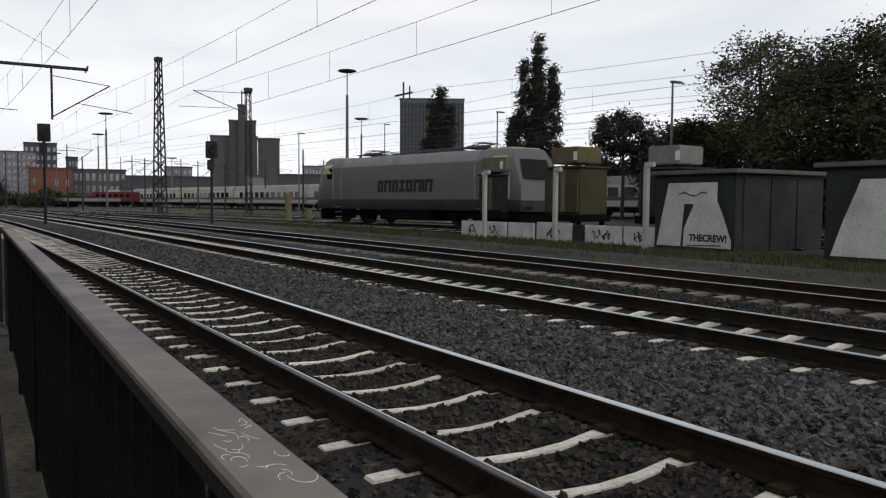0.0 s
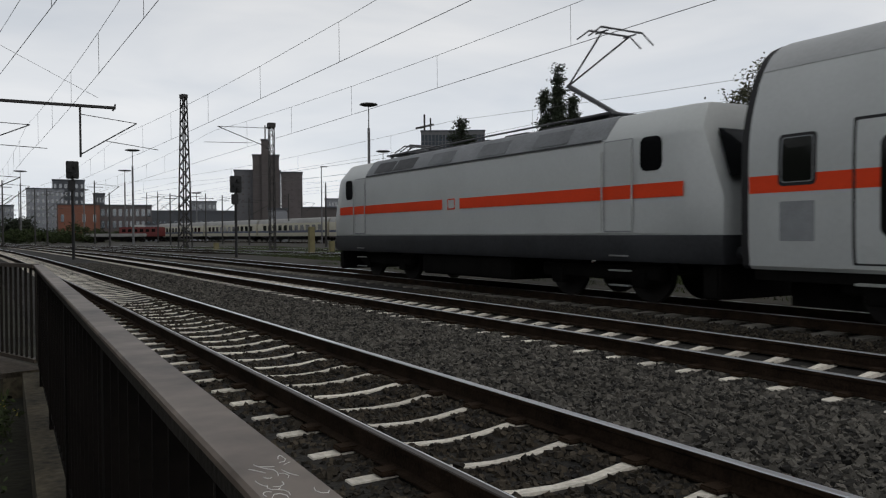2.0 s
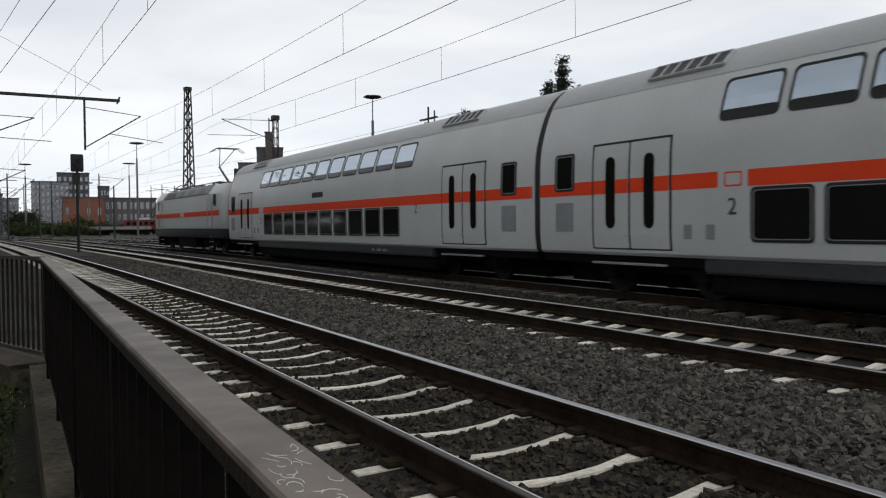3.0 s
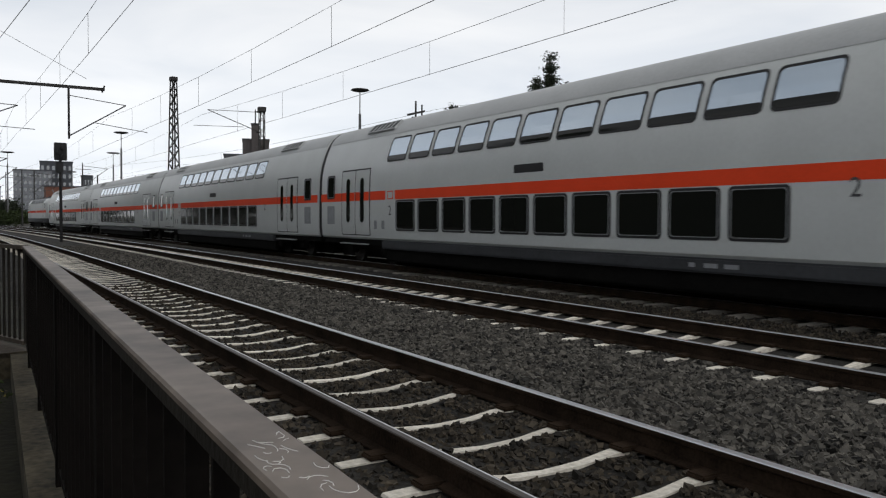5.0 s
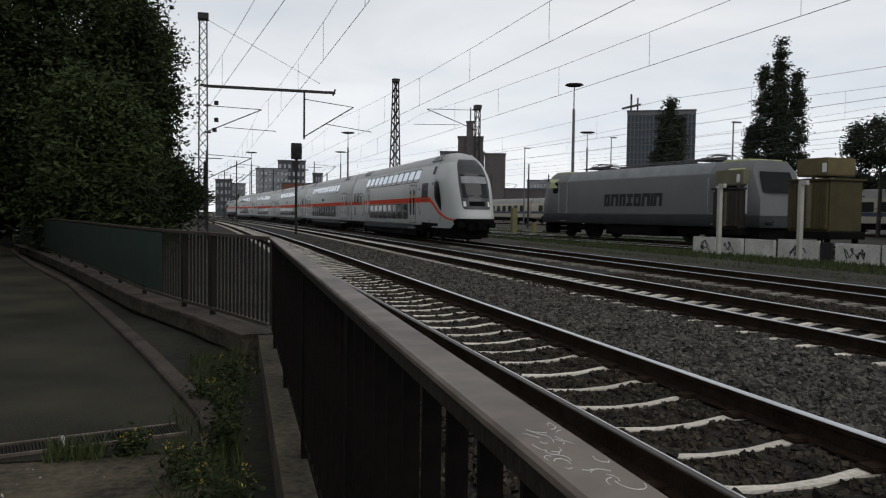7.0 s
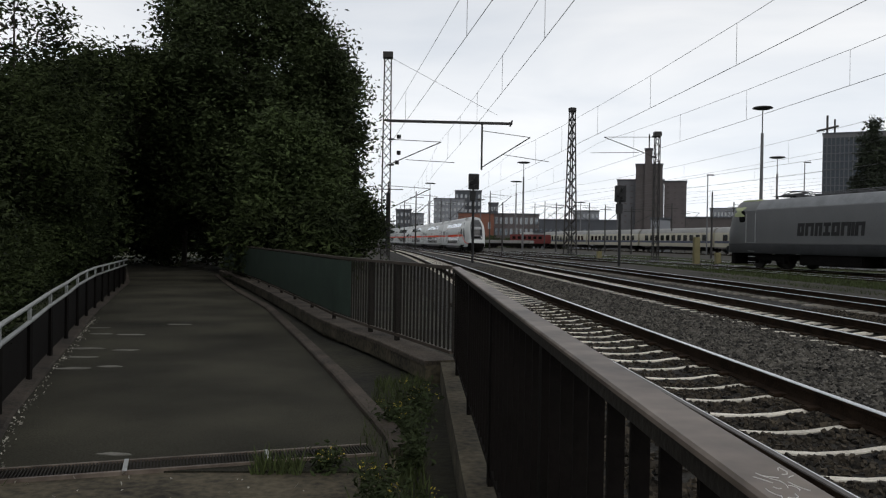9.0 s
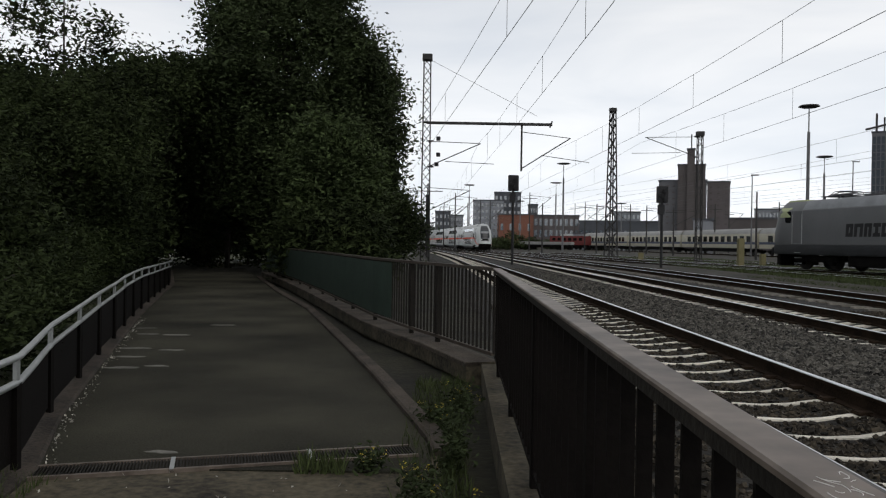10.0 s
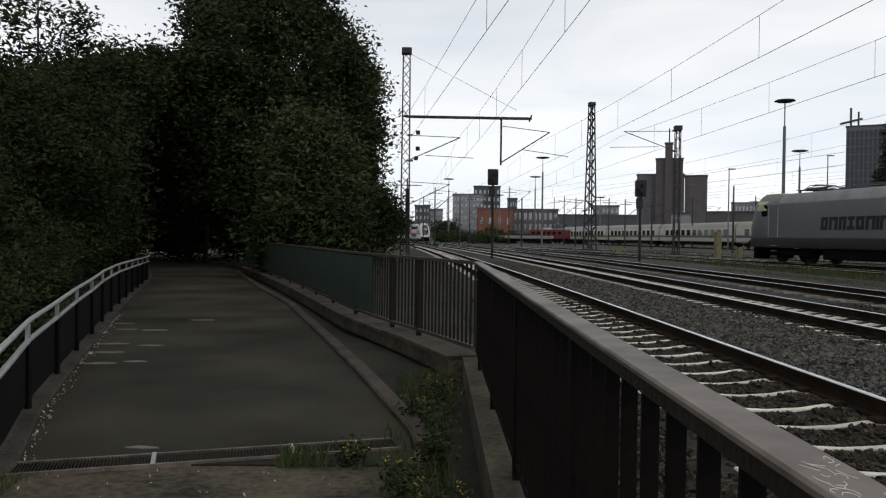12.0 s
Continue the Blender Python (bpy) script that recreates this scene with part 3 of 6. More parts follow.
def nose_point(z, phi, off=0.0, n=3.0):
    """A point of the cab's skin: phi from -90 (side) over 0 (middle of the front) to 90."""
    w = (half_width(COACH, z) if z > 0.8 else 1.36) + off
    d = nose_tip(z) - NOSE_FROM + off
    s, c = math.sin(radians(phi)), math.cos(radians(phi))
    return (math.copysign(abs(s) ** (2 / n), s) * w, -NOSE_FROM - abs(c) ** (2 / n) * d, z)


def nose_patch(name, zs, phis, off, material, parent, label="", smooth=True):
    """phis(z) gives the span of phi at that height."""
    v, f, m = [], [], 17
    for z in zs:
        a, b = phis(z)
        v += [nose_point(z, a + (b - a) * i / (m - 1), off) for i in range(m)]
    for j in range(len(zs) - 1):
        for i in range(m - 1):
            q = j * m + i
            f.append((q, q + 1, q + 1 + m, q + m))
    return solid(name, v, f, material, parent, label, smooth)


def build_driving_trailer():
    L = 13.25
    car = empty("driving_trailer", "pale grey double-deck driving trailer with rounded cab at the tail", "train coach", "coaches of the express train")
    loft("body", COACH, [(-NOSE_FROM, 1, 0, 9), (L - 0.12, 1, 0, 9), (L, 0.97, 0, 9)], WHITE_PAINT, car)
    zs = [1.0 + 0.12 * i for i in range(30)] + [4.56, 4.64, 4.70, 4.749]
    nose_patch("cab", zs, lambda z: (-90, 90), 0.0, WHITE_PAINT, car, "rounded white cab")
    for s in (-1, 1):
        nose_patch("side_cowl", [0.72, 0.8, 0.9, 1.0], lambda z: tuple(sorted((s * 90, s * (50 - 30 * (z - 0.7))))), 0.0, WHITE_PAINT, car)
    roof = [(0.0, 4.14), (1.02, 4.15), (0.995, 4.21), (0.825, 4.44), (0.585, 4.62), (0.302, 4.73), (0.0, 4.77)]
    loft("roof", roof, [(-NOSE_FROM, 1, 0, 9), (L - 0.05, 1, 0, 9)], ROOF_PAINT, car, "grey roof")
    nose_patch("roof_cap", [4.16, 4.24, 4.32, 4.40, 4.48, 4.56, 4.64, 4.70, 4.747], lambda z: (-90, 90), 0.008, ROOF_PAINT, car, "grey roof cap over the cab")
    half = lambda z: 22.5 + 2.2 * (z - 1.7) - 30 * max(0, z - 3.95) ** 1.3 - 22 * max(0, 1.85 - z)
    inner = lambda d: (lambda z: (-half(z) + d, half(z) - d))
    shield = nose_patch("windscreen_surround", [1.70 + 0.1 * i for i in range(27)], inner(0), 0.012, MASK, car, "dark grey front mask")
    nose_patch("windscreen", [2.28 + 0.1 * i for i in range(13)], inner(4.5), 0.020, WINDSCREEN, shield, "large curved windscreen")
    nose_patch("upper_screen_band", [3.02 + 0.09 * i for i in range(5)], inner(5.5), 0.024, VENT, shield, "grey band across the upper windscreen")
    nose_patch("destination_display", [3.66 + 0.07 * i for i in range(5)], inner(5.0), 0.020, GRILLE, shield, "dark destination display")
    nose_patch("lower_grille", [1.86 + 0.06 * i for i in range(5)], lambda z: (-9, 9), 0.018, UNDER, shield)
    for s in (-1, 1):
        nose_patch("headlight", [1.84 + 0.05 * i for i in range(6)], lambda z: (s * 17.5 - 2.6, s * 17.5 + 2.6), 0.022, CREAM_LAMP, shield, "white headlamp cluster")
        nose_patch("wiper", [2.36, 2.42], lambda z: (s * 2, s * 15), 0.028, RUBBER, shield)
    # Flat black patch on the skin in place of a shaded hollow.
    nose_patch("coupler_shade_patch", [0.985 + 0.04 * i for i in range(7)], lambda z: (-44 + 60 * max(0, z - 1.12), 44 - 60 * max(0, z - 1.12)), 0.012, UNDER, car, "black patch painted for the shaded recess under the nose lip")
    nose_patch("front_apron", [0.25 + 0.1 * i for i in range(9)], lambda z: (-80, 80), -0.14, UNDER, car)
    bm = bmesh.new()
    add_box(bm, -0.5, 0.5, -13.6, -13.1, 0.6, 1.0, 0.06)
    add_rod(bm, (0, -13.4, 0.95), (0, -13.95, 0.95), 0.09)
    part("coupler", bm, UNDER, car, "black coupler recess")
    for s in (-1, 1):
        bm = bmesh.new()
        add_rod(bm, (s * 0.80, -12.7, 0.92), (s * 0.80, -13.42, 0.92), 0.10, seg=12)
        add_box(bm, s * 0.80 - 0.2, s * 0.80 + 0.2, -13.50, -13.42, 0.76, 1.08, 0.05)
        part("buffer", bm, UNDER, car, "black buffer")
    box("skirt", -1.345, 1.345, -L + 6.9, L - 4.9, 0.52, 0.80, SKIRT, car, 0.04, "dark grey skirt")
    box("underframe", -1.22, 1.22, -L + 6.95, L - 4.95, 0.14, 0.60, UNDER, car, 0.05, "black equipment cases")
    # Black filler again, so the space under the floor reads as dark.
    box("underside_filler", -0.62, 0.62, -L + 0.8, L - 0.3, 0.16, 0.79, UNDER, car)
    box("end_frame", -1.25, 1.25, L - 4.9, L - 0.05, 0.62, 0.80, UNDER, car)
    box("end_frame", -1.20, 1.20, -L + 2.5, -L + 6.9, 0.62, 0.80, UNDER, car)
    loft("gangway", COACH, [(L - 0.02, 0.955, 0, 9), (L + 0.16, 0.955, 0, 9)], RUBBER, car, "black rubber gangway bellows")
    front = L + 0.15
    W = nose_width
    for side in (-1, 1):
        for i in range(11):
            a = front - 5.42 - 1.385 * i
            window(car, W, side, a - 1.26, a, 3.24, 4.02, 0.11, UPPER_GLASS)
        for i in range(8):
            a = front - 7.5 - 1.378 * i
            window(car, W, side, a - 1.23, a, 1.12, 2.05, 0.09)
        for a, b in ((1.24, 1.95), (2.39, 3.13), (3.53, 4.29)):
            window(car, W, side, front - b, front - a, 2.18, 2.98, 0.08)
        skin_pane("vent_panel", rounded(front - 1.97, front - 1.32, 1.28, 1.92, 0.02), W, side, 0.008, VENT, car)
        door(car, W, side, front - 7.2, front - 5.55)
        door(car, W, side, front - 20.2, front - 18.65, sticker=True)
        step_board(car, side, front - 20.1, front - 18.8)
        window(car, W, side, front - 22.67, front - 21.42, 2.19, 3.14, 0.08, None, DARK_PANE)
        skin_pane("vent_panel", [(-9.60, 4.04), (-9.66, 3.60), (-10.18, 3.56), (-10.13, 4.00)], W, side, 0.010, GRILLE, car, "dark grille panel")
        skin_pane("vent_panel", [(-9.92, 3.14), (-9.92, 2.98), (-10.34, 2.98), (-10.34, 3.14)], W, side, 0.008, VENT, car)
        out = smooth_line([(-10.48, 3.14), (-10.72, 3.18), (-10.98, 3.12), (-11.17, 2.98), (-11.37, 2.70), (-11.53, 2.31), (-11.62, 2.00), (-11.64, 1.68), (-11.58, 1.66), (-11.35, 1.78), (-10.99, 2.01), (-10.70, 2.23), (-10.56, 2.45), (-10.49, 2.79)], 4, True)
        joint = [(-10.24, 4.36), (-10.36, 4.12), (-10.44, 3.71), (-10.46, 3.26), (-10.70, 3.27), (-10.96, 3.21), (-11.22, 3.05), (-11.44, 2.76), (-11.60, 2.40), (-11.69, 1.99), (-11.70, 1.55), (-11.63, 1.27), (-11.48, 1.06), (-11.30, 0.93)]
        seam("cab_joint", smooth_line(joint[:4], 4) + smooth_line(joint[3:], 4), W, side, 0.012, 0.022, RUBBER, car, "dark joint round the cab")
        seam("roof_joint", [(13.1 - 0.4 * k, 4.19) for k in range(59)], W, side, 0.012, 0.016, MARK, car)
        # No opening is cut here: black strips on the skin imitate its shade.
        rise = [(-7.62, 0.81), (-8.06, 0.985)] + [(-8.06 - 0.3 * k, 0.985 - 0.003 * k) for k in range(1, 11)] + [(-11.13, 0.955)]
        strip("bogie_shade_strip", [(y, 0.79, min(z, 0.87)) for y, z in rise], W, side, 0.012, UNDER, car, "black strip painted for the dark cut-out over the bogie")
        strip("bogie_shade_strip", [(y, min(z, 0.87), z) for y, z in rise], W, side, 0.012, UNDER, car, "black strip painted for the dark cut-out over the bogie")
        for k, (y0, z0, w0) in enumerate(((-7.30, 2.79, 0.12), (-7.48, 2.79, 0.12), (-7.72, 1.52, 0.10), (-7.58, 1.52, 0.10), (-7.65, 1.38, 0.12), (-9.6, 1.03, 0.09))):
            skin_pane("marking", rounded(y0 - w0, y0, z0, z0 + 0.09, 0.02), W, side, 0.008, MARK, car)
        skin_pane("cab_window", out, W, side, 0.014, DARK_PANE, car, "dark cab side window")
        pts = [(front - 0.2, 2.07, 2.355), (front - 4.52, 2.07, 2.355)]
        strip("stripe", pts, W, side, 0.004, RED_PAINT, car, "red stripe")
        sweep_down = smooth_line([(-9.0, 2.08, 2.365), (-9.34, 2.09, 2.375), (-9.73, 2.08, 2.33), (-10.1, 1.98, 2.19), (-10.67, 1.76, 1.95), (-11.21, 1.51, 1.68), (-11.69, 1.36, 1.50), (-12.13, 1.25, 1.36), (-12.53, 1.17, 1.255), (-12.95, 1.12, 1.19), (-13.3, 1.09, 1.15)], 3)
        pts = [(front - 7.25, 2.07, 2.355)] + sweep_down
        strip("stripe", pts, W, side, 0.008, RED_PAINT, car, "red stripe that sweeps down to the nose")
        strip("stripe", [(front - 5.24, 2.07, 2.355), (front - 5.56, 2.07, 2.355)], W, side, 0.004, RED_PAINT, car, "red stripe")
        skin_pane("emblem", rounded(front - 5.07, front - 4.69, 2.08, 2.34, 0.03), W, side, 0.006, RED_PAINT, car, hole=0.03)
        lettering("2", 0.42, car, side, front - 4.88, 1.82, W)
        for dy, z0 in ((4.60, 1.20), (5.18, 1.20), (4.84, 1.45), (4.84, 2.62)):
            skin_pane("notice", rounded(front - dy - 0.16, front - dy, z0, z0 + 0.22, 0.02), W, side, 0.005, MARK if z0 > 2 else VENT, car)
        lettering("2", 0.42, car, side, front - 20.9, 1.85, W)
    for y0 in (-10.55, L - 5.0):
        for s in (-1, 1):
            roof_vent(car, y0, y0 + 1.9, s)
    bogie(car, L - 3.4)
    bogie(car, -L + 4.6)
    return car


LOCO = [(0.0, 1.38), (1.46, 1.38), (1.485, 1.42), (1.485, 3.25), (1.47, 3.33), (1.34, 3.52), (1.12, 3.80), (1.02, 3.85), (0.0, 3.87)]


LOCO_BODY = LOCO[:3] + [(1.485, 2.1)] + LOCO[3:]


def pantograph(parent, y, raised, facing=1):
    pan = box("pantograph", -0.75, 0.75, y - 0.75, y + 0.75, 4.02, 4.07, PANTO, parent, 0.01, "raised pantograph" if raised else "folded pantograph")
    for sx in (-0.6, 0.6):
        for sy in (-0.6, 0.6):
            rod("insulator", (sx, y + sy, 3.84), (sx, y + sy, 4.04), 0.06, PANTO, pan)
    bm = bmesh.new()
    if raised:
        knee, head = (0, y + facing * 1.6, 5.06), (0, y - facing * 0.1, 6.02)
        add_rod(bm, (0, y - facing * 0.25, 4.07), knee, 0.06)
        add_rod(bm, (0.1, y - facing * 0.2, 4.07), (0.1, knee[1] + 0.1, knee[2] - 0.05), 0.018)
        for s in (-1, 1):
            add_rod(bm, knee, (s * 0.42, head[1], head[2] - 0.06), 0.022)
        head_y, head_z = head[1], head[2]
    else:
        add_rod(bm, (0, y - 0.8, 4.12), (0, y + 0.9, 4.18), 0.05)
        for s in (-1, 1):
            add_rod(bm, (0, y + 0.9, 4.18), (s * 0.42, y - 0.5, 4.24), 0.022)
        head_y, head_z = y - 0.5, 4.28
    for d in (-0.2, 0.2):
        add_rod(bm, (-0.62, head_y + d, head_z), (0.62, head_y + d, head_z), 0.025)
        for s in (-1, 1):
            add_rod(bm, (s * 0.62, head_y + d, head_z), (s * 0.97, head_y + d, head_z - 0.24), 0.018)
    for s in (-0.42, 0.42):
        add_rod(bm, (s, head_y - 0.2, head_z - 0.05), (s, head_y + 0.2, head_z - 0.05), 0.02)
    part("arm", bm, PANTO, pan)


def build_loco(name, label, paint, roof_paint, skirt_paint, group=""):
    E = 8.72
    car = empty(name, label, "locomotive", group)
    st = [(-E - 0.05, 0.88, 0.37, 2.1), (-E + 0.25, 0.975, 0.35, 2.1), (-E + 0.75, 1, 0.30, 2.1), (-E + 1.9, 1, 0, 9), (E - 1.9, 1, 0, 9), (E - 0.75, 1, -0.30, 2.1), (E - 0.25, 0.975, -0.35, 2.1), (E + 0.05, 0.88, -0.37, 2.1)]
    loft("body", LOCO_BODY, st, paint, car)
    W = lambda y, z: half_width(LOCO, z)
    roof = [(0.0, 3.30), (1.48, 3.31), (1.36, 3.52), (1.14, 3.815), (1.03, 3.87), (0.0, 3.89)]
    loft("roof", roof, [(-5.9, 1, 0, 9), (5.9, 1, 0, 9)], roof_paint, car, "grey roof hatches")
    loft("underframe", [(0, 0.85), (1.40, 0.85), (1.47, 0.95), (1.475, 1.38), (0, 1.381)], [(-E - 0.05, 0.9, 0, 9), (-E + 0.3, 1, 0, 9), (E - 0.3, 1, 0, 9), (E + 0.05, 0.9, 0, 9)], skirt_paint, car, "dark grey solebar")
    box("transformer_case", -1.3, 1.3, -2.3, 2.3, 0.28, 0.86, UNDER, car, 0.05)
    for s in (-1, 1):
        end = s * (E + 0.02)
        bm = bmesh.new()
        prof = lambda z: s * (E - 0.37 * (z - 2.1) + 0.065)
        v = [bm.verts.new((x, prof(z), z)) for x, z in ((-1.0, 2.45), (1.0, 2.45), (0.92, 3.35), (-0.92, 3.35))]
        bm.faces.new(v)
        bmesh.ops.solidify(bm, geom=bm.faces[:], thickness=0.01)
        part("windscreen", bm, WINDSCREEN, car)
        for x in (-0.875, 0.875):
            bm = bmesh.new()
            add_rod(bm, (x, s * (E - 0.1), 1.06), (x, s * (E + 0.55), 1.06), 0.10, seg=12)
            add_box(bm, x - 0.27, x + 0.27, min(s * (E + 0.54), s * (E + 0.62)), max(s * (E + 0.54), s * (E + 0.62)), 0.88, 1.24, 0.05)
            part("buffer", bm, SKIRT, car)
            bm = bmesh.new()
            add_rod(bm, (x * 0.9, s * (E - 0.15), 1.62), (x * 0.9, s * (E - 0.02), 1.62), 0.13, seg=14)
            part("headlight", bm, CREAM_LAMP, car)
        box("snow_plough", -1.25, 1.25, min(s * (E - 0.5), s * (E - 0.1)), max(s * (E - 0.5), s * (E - 0.1)), 0.2, 0.86, UNDER, car, 0.05)
        for side in (-1, 1):
            a, b = sorted((s * 6.90, s * 7.48))
            skin_pane("cab_window", rounded(a, b, 2.62, 3.28, 0.15), W, side, 0.008, DARK_PANE, car, "dark cab side window")
            a, b = sorted((s * 5.86, s * 6.70))
            fr = skin_pane("cab_door", rounded(a, b, 1.44, 3.3, 0.03), W, side, 0.006, VENT, car)
            skin_pane("door_leaf", rounded(a + 0.03, b - 0.03, 1.47, 3.28, 0.03), W, side, 0.014, paint, fr)
            for hy in (a - 0.02, b + 0.02):
                bm = bmesh.new()
                add_rod(bm, (side * 1.54, hy, 1.45), (side * 1.54, hy, 3.1), 0.018)
                part("grab_rail", bm, GALV, car)
            for k in range(3):
                box("cab_step", side * 1.38, side * 1.5, a + 0.15, b - 0.15, 0.35 + 0.3 * k, 0.38 + 0.3 * k, GALV, car)
    bogie(car, 5.2, (-1.3, 1.3), 0.62)
    bogie(car, -5.2, (-1.3, 1.3), 0.62)
    bm = bmesh.new()
    for y in (-3.2, -1.6, 0.2, 1.5, 3.0):
        add_box(bm, -0.7, 0.7, y - 0.5, y + 0.5, 3.88, 3.98, 0.03)
    for x in (-0.5, 0.3):
        add_rod(bm, (x, -5.0, 4.1), (x, 5.0, 4.1), 0.025)
    for y in range(-5, 6, 2):
        add_rod(bm, (0.3, y, 3.87), (0.3, y, 4.1), 0.05)
    part("roof_gear", bm, PANTO, car)
    return car


HATCH = mat("grey_roof_hatch", (0.14, 0.147, 0.155), 0.6, 0.2, 1.2, 18, 0.05)
LOCO_ROOF = mat("locomotive_roof", (0.20, 0.21, 0.22), 0.6, 0.2, 1.2, 18, 0.05)
express_loco = build_loco("locomotive", "pale grey electric locomotive with a red stripe pulling the train", WHITE_PAINT, LOCO_ROOF, SKIRT, "")


def dress_express(car):
    W = lambda y, z: half_width(LOCO, z)
    for side in (-1, 1):
        strip("stripe", [(7.98, 2.10, 2.375), (0.76, 2.10, 2.375)], W, side, 0.017, RED_PAINT, car, "red stripe")
        strip("stripe", [(-0.16, 2.10, 2.375), (-8.02, 2.10, 2.375)], W, side, 0.017, RED_PAINT, car, "red stripe")
        skin_pane("emblem", rounded(0.10, 0.50, 2.09, 2.385, 0.03), W, side, 0.008, RED_PAINT, car, hole=0.03)
    for side in (-1, 1):
        for a in (-4.6, -2.2, 0.4, 2.6, 4.0):
            skin_pane("roof_grille", rounded(a, a + 1.3, 3.40, 3.74, 0.03), lambda y, z: half_width(LOCO, z) + 0.02, side, 0.01, GRILLE if a > 2 else HATCH, car)
        seam("gutter", [(5.8 - 0.4 * k, 3.33) for k in range(30)], W, side, 0.03, 0.045, RUBBER, car, "black gutter line under the roof")
    pantograph(car, -4.5, True, 1)
    pantograph(car, 5.0, False)


dress_express(express_loco)
coach = build_coach()
COACHES = [coach] + [copy_thing(coach, pose(0, 0, 0)) for _ in range(3)]
driving = build_driving_trailer()
SPEED, AT_TWO = 32.9, 9.1
UNEVEN = {1.0: 0.7, 1.5: 1.1, 2.0: 0.2, 2.5: -0.17, 3.0: 0.1, 5.0: 0.42, 5.5: 0.35, 6.0: -0.5, 6.5: -1.1, 7.0: -1.2, 7.5: -1.25, 8.0: -1.35, 8.5: -1.45, 9.0: -1.55,
          9.5: -1.65, 10.0: -1.8, 10.5: -1.95, 11.0: -2.1, 11.5: -2.3, 12.0: -2.5, 12.5: -2.65, 13.0: -2.8}


def train_rows(back):
    rows = []
    for i in range(-2, 27):
        t = i / 2
        y = AT_TWO + SPEED * (t - 2) - back + UNEVEN.get(t, 0.0)
        rows.append((t, pose(on_line(TRACK_C, y), y, LOW, 0, 0, heading(y))))
    return rows

# ---------------------------------------------------------------- footpath and railings
PATH_Z = -0.25
EDGE_L = [(-2.0, -6), (-2.1, 0), (-2.80, 5.43), (-3.40, 7.1), (-3.90, 8.8), (-4.40, 10.5), (-4.94, 12.4), (-5.50, 14.3), (-6.1, 16.4), (-7.2, 20.5), (-9.1, 27.8), (-14.5, 44)]
EDGE_R = [(0.15, -6), (0.1, 0), (-0.12, 6.2), (-0.24, 6.8), (-0.82, 9.42), (-1.74, 13.2), (-3.04, 18.4), (-4.95, 24.5), (-10.5, 44)]


def between(points, y):
    for (x0, y0), (x1, y1) in zip(points, points[1:]):
        if y <= y1:
            return x0 + (x1 - x0) * (y - y0) / (y1 - y0)
    return points[-1][0]


def grid_sheet(name, left, right, y0, y1, z, material, nx=6, step=1.0, wobble=0.0, thick=0.12):
    ys = np.arange(y0, y1 + 0.01, step)
    v, f = [], []
    for y in ys:
        a, b = left(y), right(y)
        for i in range(nx + 1):
            v.append((a + (b - a) * i / nx, y, z + wobble * noise.noise((a + (b - a) * i / nx, y * 0.7, 3))))
    for j in range(len(ys) - 1):
        for i in range(nx):
            q = j * (nx + 1) + i
            f.append((q, q + 1, q + nx + 2, q + nx + 1))
    ob = solid(name, v, f, material)
    mod = ob.modifiers.new("thickness", "SOLIDIFY")
    mod.thickness, mod.offset = thick, -1
    return ob


tagged(grid_sheet("footpath", lambda y: between(EDGE_L, y), lambda y: between(EDGE_R, y), 5.55, 44, PATH_Z, ASPHALT, 8, 0.8, 0.004),
       "worn asphalt footpath that leads under trees, darkened for their shade", "footpath", kind="structure")
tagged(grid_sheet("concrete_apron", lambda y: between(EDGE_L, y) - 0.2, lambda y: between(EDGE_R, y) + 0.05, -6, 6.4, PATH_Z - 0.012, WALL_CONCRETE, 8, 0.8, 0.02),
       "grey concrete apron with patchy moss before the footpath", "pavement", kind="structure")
tagged(grid_sheet("verge", lambda y: -60, lambda y: between(EDGE_L, y) - 0.05, -6, 120, -0.38, GRASS_SOIL, 14, 3, 0.15, 0.3), "dark soil and grass verge under the trees", "verge", kind="structure")
tagged(grid_sheet("embankment", lambda y: between(EDGE_R, y) + 0.05, lambda y: 0.75 if y < 9.5 else on_line(0.9, y), -6, 60, -0.34, SOIL, 5, 1.5, 0.06, 0.25),
       "weedy soil strip between footpath and railing", "verge", kind="structure")


def build_grate():
    w = 2.75
    g = empty("drain_grate", "rusty steel drain grating across the footpath", "drain", at=pose(-2.86, 5.22, PATH_Z + 0.012, 0, 0, 15.3))
    for y in (0.0, 0.28):
        box("frame", 0, w, y, y + 0.03, -0.03, 0.006, FENCE_TOP, g)
    box("channel", 0, w, 0.03, 0.28, -0.03, -0.015, UNDER, g)
    bar = None
    for i in range(124):
        o = box("bar", -0.005, 0.005, 0.03, 0.28, -0.015, 0.002, FENCE_BAR, g) if bar is None else new("bar", bar)
        bar = o.data
        o.parent, o.location = g, (w * (i + 0.5) / 124, 0, 0)
    for x in (1.0, 1.97):
        box("joint", x - 0.015, x + 0.015, 0, 0.31, -0.02, 0.009, GALV, g)


build_grate()

RAIL_Z = 1.06


def near_x(y):
    return 0.366 + 0.0268 * y


